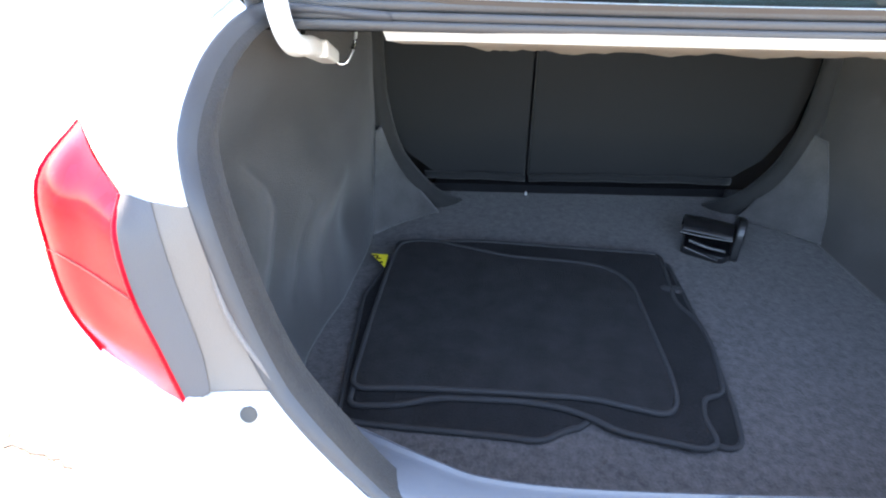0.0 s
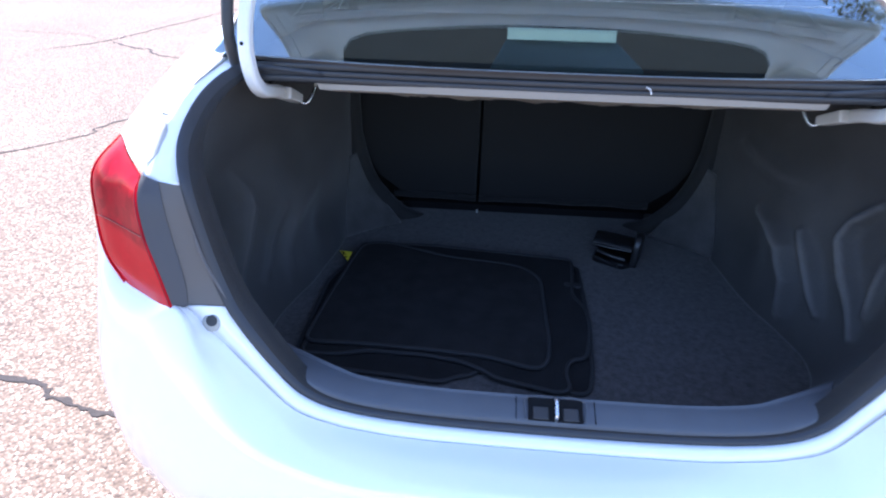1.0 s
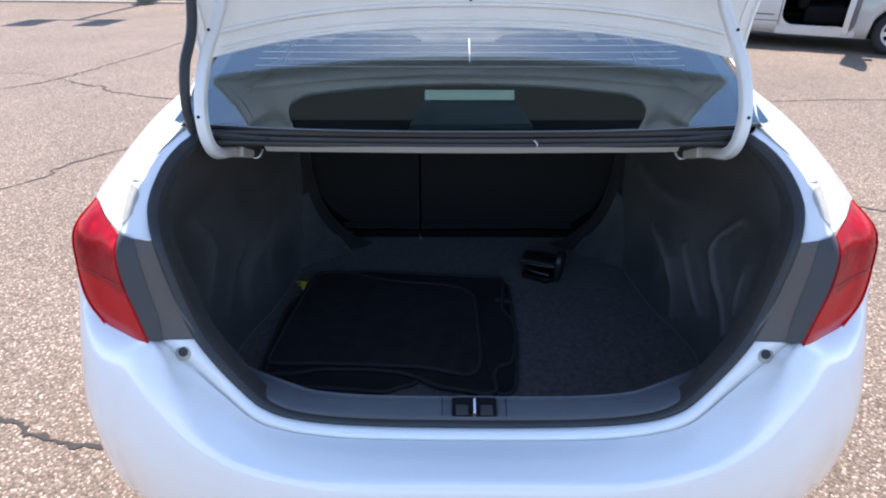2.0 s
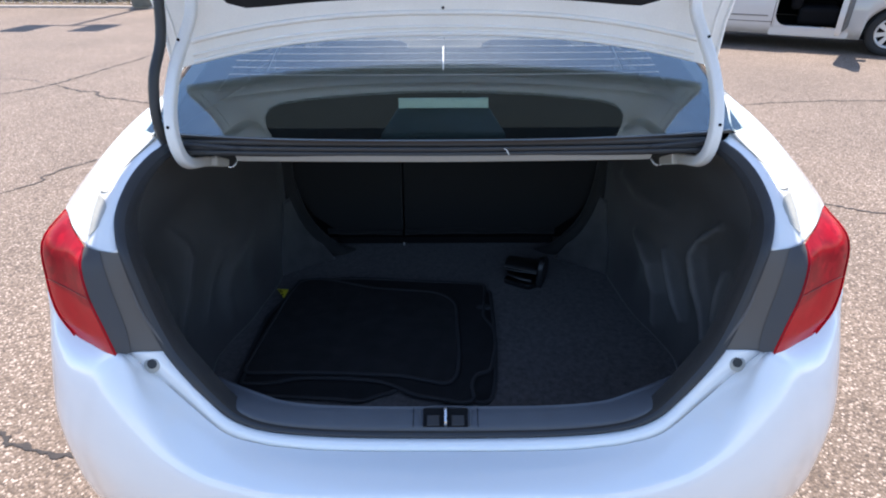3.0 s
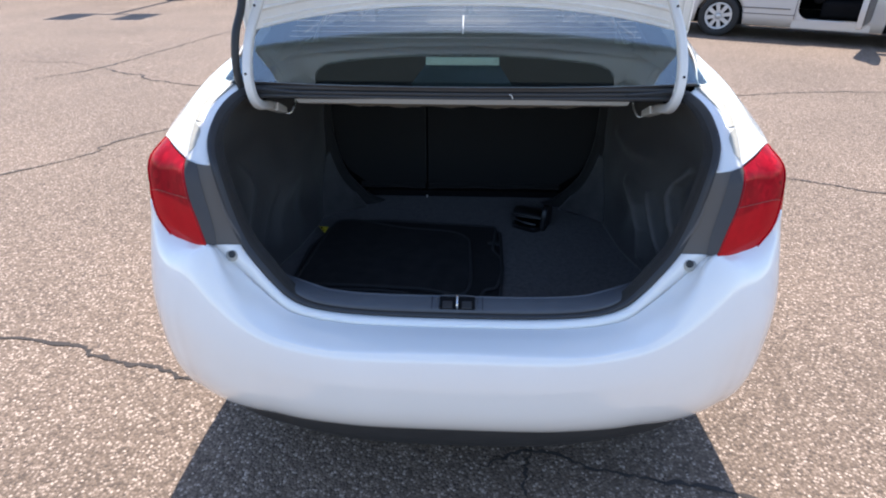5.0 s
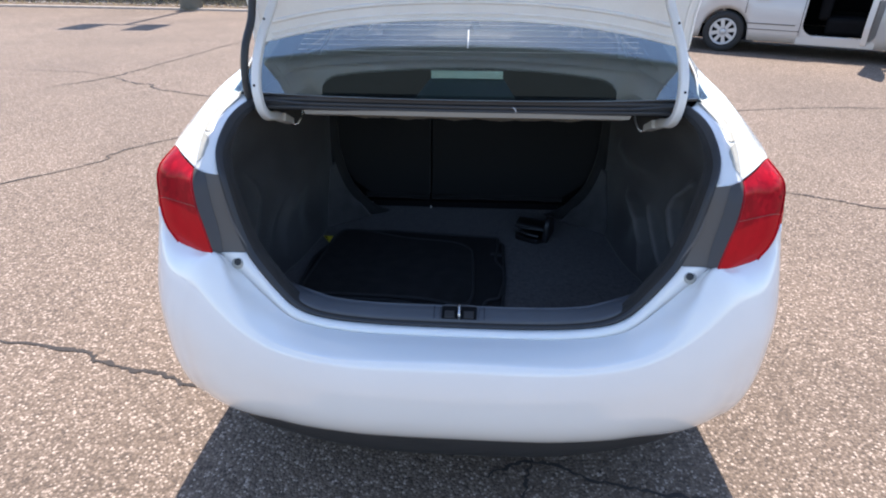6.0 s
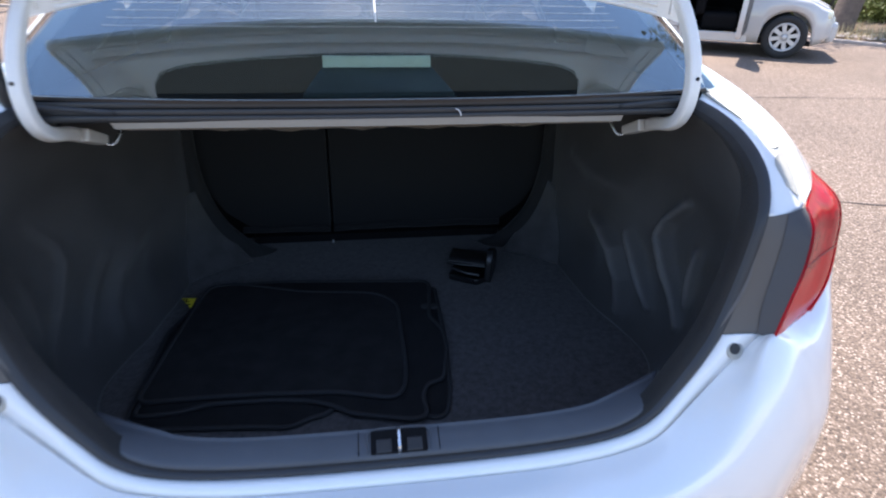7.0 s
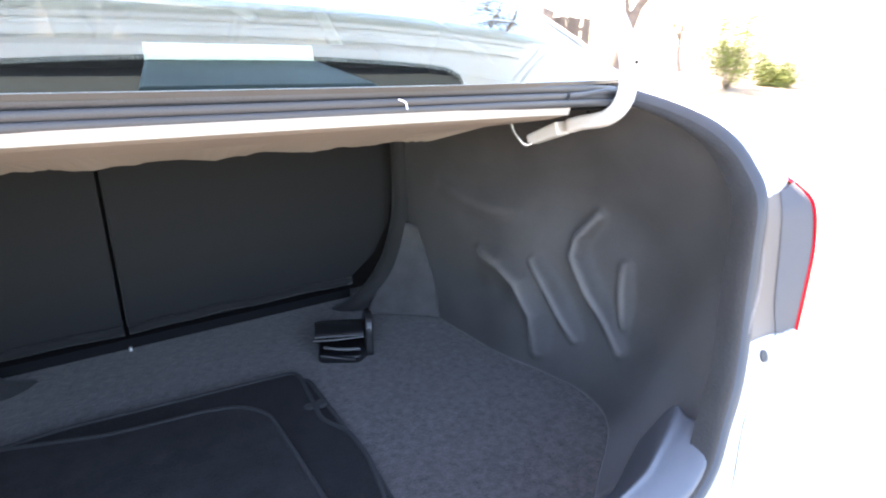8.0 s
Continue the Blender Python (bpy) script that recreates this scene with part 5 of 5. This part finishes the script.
def lamp_post():
    t = thing("lamp_post", "parking lot lamp post with two box lamps on a concrete foot", "lamp post", at=(-7.82, 15.0, 0.05))
    bm = disc_ring([(0.0, 0.0), (0.29, 0.0), (0.29, 0.70), (0.27, 0.74), (0.0, 0.74)], 28)
    bm.transform(Matrix.Rotation(radians(-90), 4, "Y"))
    part("foot", bm, M["footing"], t, "dark weathered round concrete foot")
    part("pole", sweep([(0, 0, 0.74), (0, 0, 7.4)], rect(0.13, 0.13)), M["pole"], t, "dark square pole")
    part("arm", sweep([(-0.75, 0, 7.4), (0.75, 0, 7.4)], rect(0.08, 0.08)), M["pole"], t)
    for s in (-1, 1):
        part("lamp_head", box(s * 0.71 - 0.32, s * 0.71 + 0.32, -0.88, 0.08, 7.33, 7.48), M["pole"], t, "flat dark lamp head", bevel=0.02)


lamp_post()


def marker_post(x, y, h):
    """A short weathered wooden post on the verge."""
    t = thing("wooden_post", "short weathered wooden post standing on the verge", "post", at=(x, y, 0.08))
    part("post_shaft", sweep([(0, 0, 0), (0.02, 0, h * 0.6), (0.03, 0, h)], ring(0.05, 10, 1.0, 0.9), up=(0, 1, 0)), M["wood"], t, smooth=True)
    part("post_cap", disc_ring([(0.0, h + 0.02), (0.035, h + 0.015), (0.05, h - 0.01)], 10), M["wood"], t)
    t.children[-1].rotation_euler = (0, radians(-90), 0)
    t.children[-1].location = (0.03, 0, 0)


marker_post(14.4, 11.1, 1.1)


def tree(x, y, h, lean, seed, name="tree", thick=0.16, density=1.0):
    rnd = random.Random(seed)
    t = thing(name, "sparse desert tree with a leaning trunk and thin yellow-green foliage", "tree", "trees on the verge", at=(x, y, 0.10))
    bm = bmesh.new()
    tips = []

    def limb(p, d, r, length, depth):
        pts, rad = [p], [r]
        q, dd = p.copy(), d.copy()
        for k in range(5):
            dd = (dd + Vector((rnd.uniform(-1, 1), rnd.uniform(-1, 1), rnd.uniform(-0.5, 0.8))) * 0.22).normalized()
            q = q + dd * length / 5
            pts.append(q.copy())
            rad.append(r * (1 - 0.55 * (k + 1) / 5))
        rings = []
        for k, c in enumerate(pts):
            tt = (pts[min(k + 1, 5)] - pts[max(k - 1, 0)]).normalized()
            s = tt.cross(Vector((0.3, 0.9, 0.2))).normalized()
            u = s.cross(tt)
            m = 8 if depth < 2 else 5
            rings.append([bm.verts.new(c + (s * math.cos(2 * math.pi * j / m) + u * math.sin(2 * math.pi * j / m)) * rad[k]) for j in range(m)])
        for a, b in zip(rings, rings[1:]):
            for j in range(len(a)):
                bm.faces.new((a[j], a[(j + 1) % len(a)], b[(j + 1) % len(a)], b[j]))
        if depth >= 3:
            tips.extend(pts[2:])
            return
        for k in range(3 if depth else 4):
            a = rnd.randint(2, 5)
            nd = (dd + Vector((rnd.uniform(-1, 1), rnd.uniform(-1, 1), rnd.uniform(-0.2, 0.9))) * 0.9).normalized()
            limb(pts[a], nd, rad[a] * 0.7, length * rnd.uniform(0.55, 0.8), depth + 1)

    limb(Vector((0, 0, -0.1)), Vector((lean[0], lean[1], 1)).normalized(), thick, h * 0.38, 0)
    part("trunk", bm, M["bark"], t, "rough brown trunk and limbs", smooth=True)
    verts, faces = [], []
    for p in tips:
        for k in range(int(22 * density)):
            c = p + Vector((rnd.gauss(0, 0.22), rnd.gauss(0, 0.22), rnd.gauss(0, 0.16)))
            a, b = Vector((rnd.uniform(-1, 1), rnd.uniform(-1, 1), rnd.uniform(-1, 1))).normalized(), Vector((rnd.uniform(-1, 1), rnd.uniform(-1, 1), rnd.uniform(-1, 1))).normalized()
            w = rnd.uniform(0.02, 0.05) * (2.0 if h > 12 else 1.0)
            i = len(verts)
            verts += [c - a * w, c + b * w * 0.5, c + a * w, c - b * w * 0.5]
            faces.append((i, i + 1, i + 2, i + 3))
    me = bpy.data.meshes.new("crown")
    me.from_pydata([tuple(v) for v in verts], [], faces)
    me.materials.append(M["leaf"])
    ob = new("crown", me)
    ob.parent = t
    tagged(ob, "thin yellow-green foliage with gaps")


for k, (x, y, h, lean, th, de) in enumerate(((9.7, 10.5, 15.0, (0.05, 0.02), 0.26, 1.6), (13.0, 10.7, 9.5, (0.38, -0.1), 0.22, 0.8), (11.6, 14.6, 5.2, (-0.2, 0.1), 0.15, 0.9), (20.5, 13.6, 5.0, (0.1, 0.2), 0.13, 1.0), (-2.5, 19.5, 6.0, (0.1, 0.0), 0.17, 1.0))):
    tree(x, y, h, lean, 20 + k, thick=th, density=de)


def shrub(x, y, r, h, seed):
    rnd = random.Random(seed)
    t = thing("shrub", "yellow-green desert shrub on dry ground", "shrub", "shrubs on the verge", at=(x, y, 0.10))
    bm = bmesh.new()
    verts, faces = [], []
    for k in range(26):
        a, e = rnd.uniform(0, 6.28), rnd.uniform(0.3, 1.2)
        d = Vector((math.cos(a) * math.cos(e), math.sin(a) * math.cos(e), math.sin(e)))
        tip = Vector((d.x * r, d.y * r, d.z * h)) * rnd.uniform(0.6, 1.05)
        sweep([Vector((0, 0, 0)), tip * 0.5 + Vector((0, 0, 0.05)), tip], ring(0.010, 5), up=(0.3, 0.2, 0.9), cap=False, bm=bm)
        for j in range(300):
            c = tip * rnd.uniform(0.35, 1.0) + Vector((rnd.gauss(0, 0.13), rnd.gauss(0, 0.13), rnd.gauss(0, 0.12)))
            if c.z < 0.02:
                continue
            p, q = Vector((rnd.uniform(-1, 1), rnd.uniform(-1, 1), rnd.uniform(-1, 1))).normalized(), Vector((rnd.uniform(-1, 1), rnd.uniform(-1, 1), rnd.uniform(-1, 1))).normalized()
            w = rnd.uniform(0.02, 0.05)
            i = len(verts)
            verts += [c - p * w, c + q * w * 0.5, c + p * w, c - q * w * 0.5]
            faces.append((i, i + 1, i + 2, i + 3))
    part("stem_tangle", bm, M["bark"], t)
    me = bpy.data.meshes.new("foliage")
    me.from_pydata([tuple(v) for v in verts], [], faces)
    me.materials.append(M["bush"])
    ob = new("foliage", me)
    ob.parent = t


for k, (x, y, r, h) in enumerate(((15.3, 8.6, 1.45, 3.3), (17.6, 8.6, 0.9, 1.2), (18.0, 16.6, 1.3, 1.8), (12.2, 12.2, 0.9, 1.3), (20.5, 6.0, 1.0, 1.1), (10.4, 12.6, 0.8, 1.0), (11.2, 11.4, 0.7, 0.8))):
    shrub(x, y, r, h, 50 + k)


def dry_grass():
    rnd = random.Random(9)
    verts, faces = [], []
    line = kerb_line(0, 0, 600)
    for k in range(9000):
        i = rnd.randrange(60, 520)
        p, q = line[i], line[i + 1]
        t = (q - p).normalized()
        o = p + t * rnd.uniform(0, 0.1) + Vector((-t.y, t.x, 0)) * (0.25 + abs(rnd.gauss(0, 1.6)))
        a = rnd.uniform(0, 6.28)
        w, h = 0.008, rnd.uniform(0.06, 0.28)
        lean = Vector((rnd.gauss(0, 0.1), rnd.gauss(0, 0.1), h))
        s = Vector((math.cos(a) * w, math.sin(a) * w, 0))
        b = len(verts)
        o = o + Vector((0, 0, 0.05))
        verts += [o - s, o + s, o + lean]
        faces.append((b, b + 1, b + 2))
    me = bpy.data.meshes.new("dry_grass")
    me.from_pydata([tuple(v) for v in verts], [], faces)
    me.materials.append(M["straw"])
    tagged(new("dry_grass", me), "dry straw-coloured grass on the verge", "grass", kind="stuff")


dry_grass()


def litter_stones():
    rnd = random.Random(31)
    verts, faces = [], []
    line = kerb_line(0, 0, 600)
    for k in range(1700):
        i = rnd.randrange(60, 400)
        p, q = line[i], line[i + 1]
        t = (q - p).normalized()
        c = p + Vector((-t.y, t.x, 0)) * rnd.uniform(0.25, 1.6) + Vector((0, 0, 0.085))
        r = rnd.uniform(0.012, 0.055)
        b = len(verts)
        for d in ((1, 0, 0), (0, 1, 0), (-1, 0, 0), (0, -1, 0), (0, 0, 0.7), (0, 0, -0.5)):
            verts.append(tuple(c + Vector(d) * r * rnd.uniform(0.6, 1.2)))
        for f in ((0, 1, 4), (1, 2, 4), (2, 3, 4), (3, 0, 4), (1, 0, 5), (2, 1, 5), (3, 2, 5), (0, 3, 5)):
            faces.append(tuple(b + i for i in f))
    me = bpy.data.meshes.new("stones")
    me.from_pydata(verts, [], faces)
    me.materials.append(M["concrete"])
    tagged(new("stones", me), "pale loose stones on the dirt verge", "stones", kind="stuff")


litter_stones()
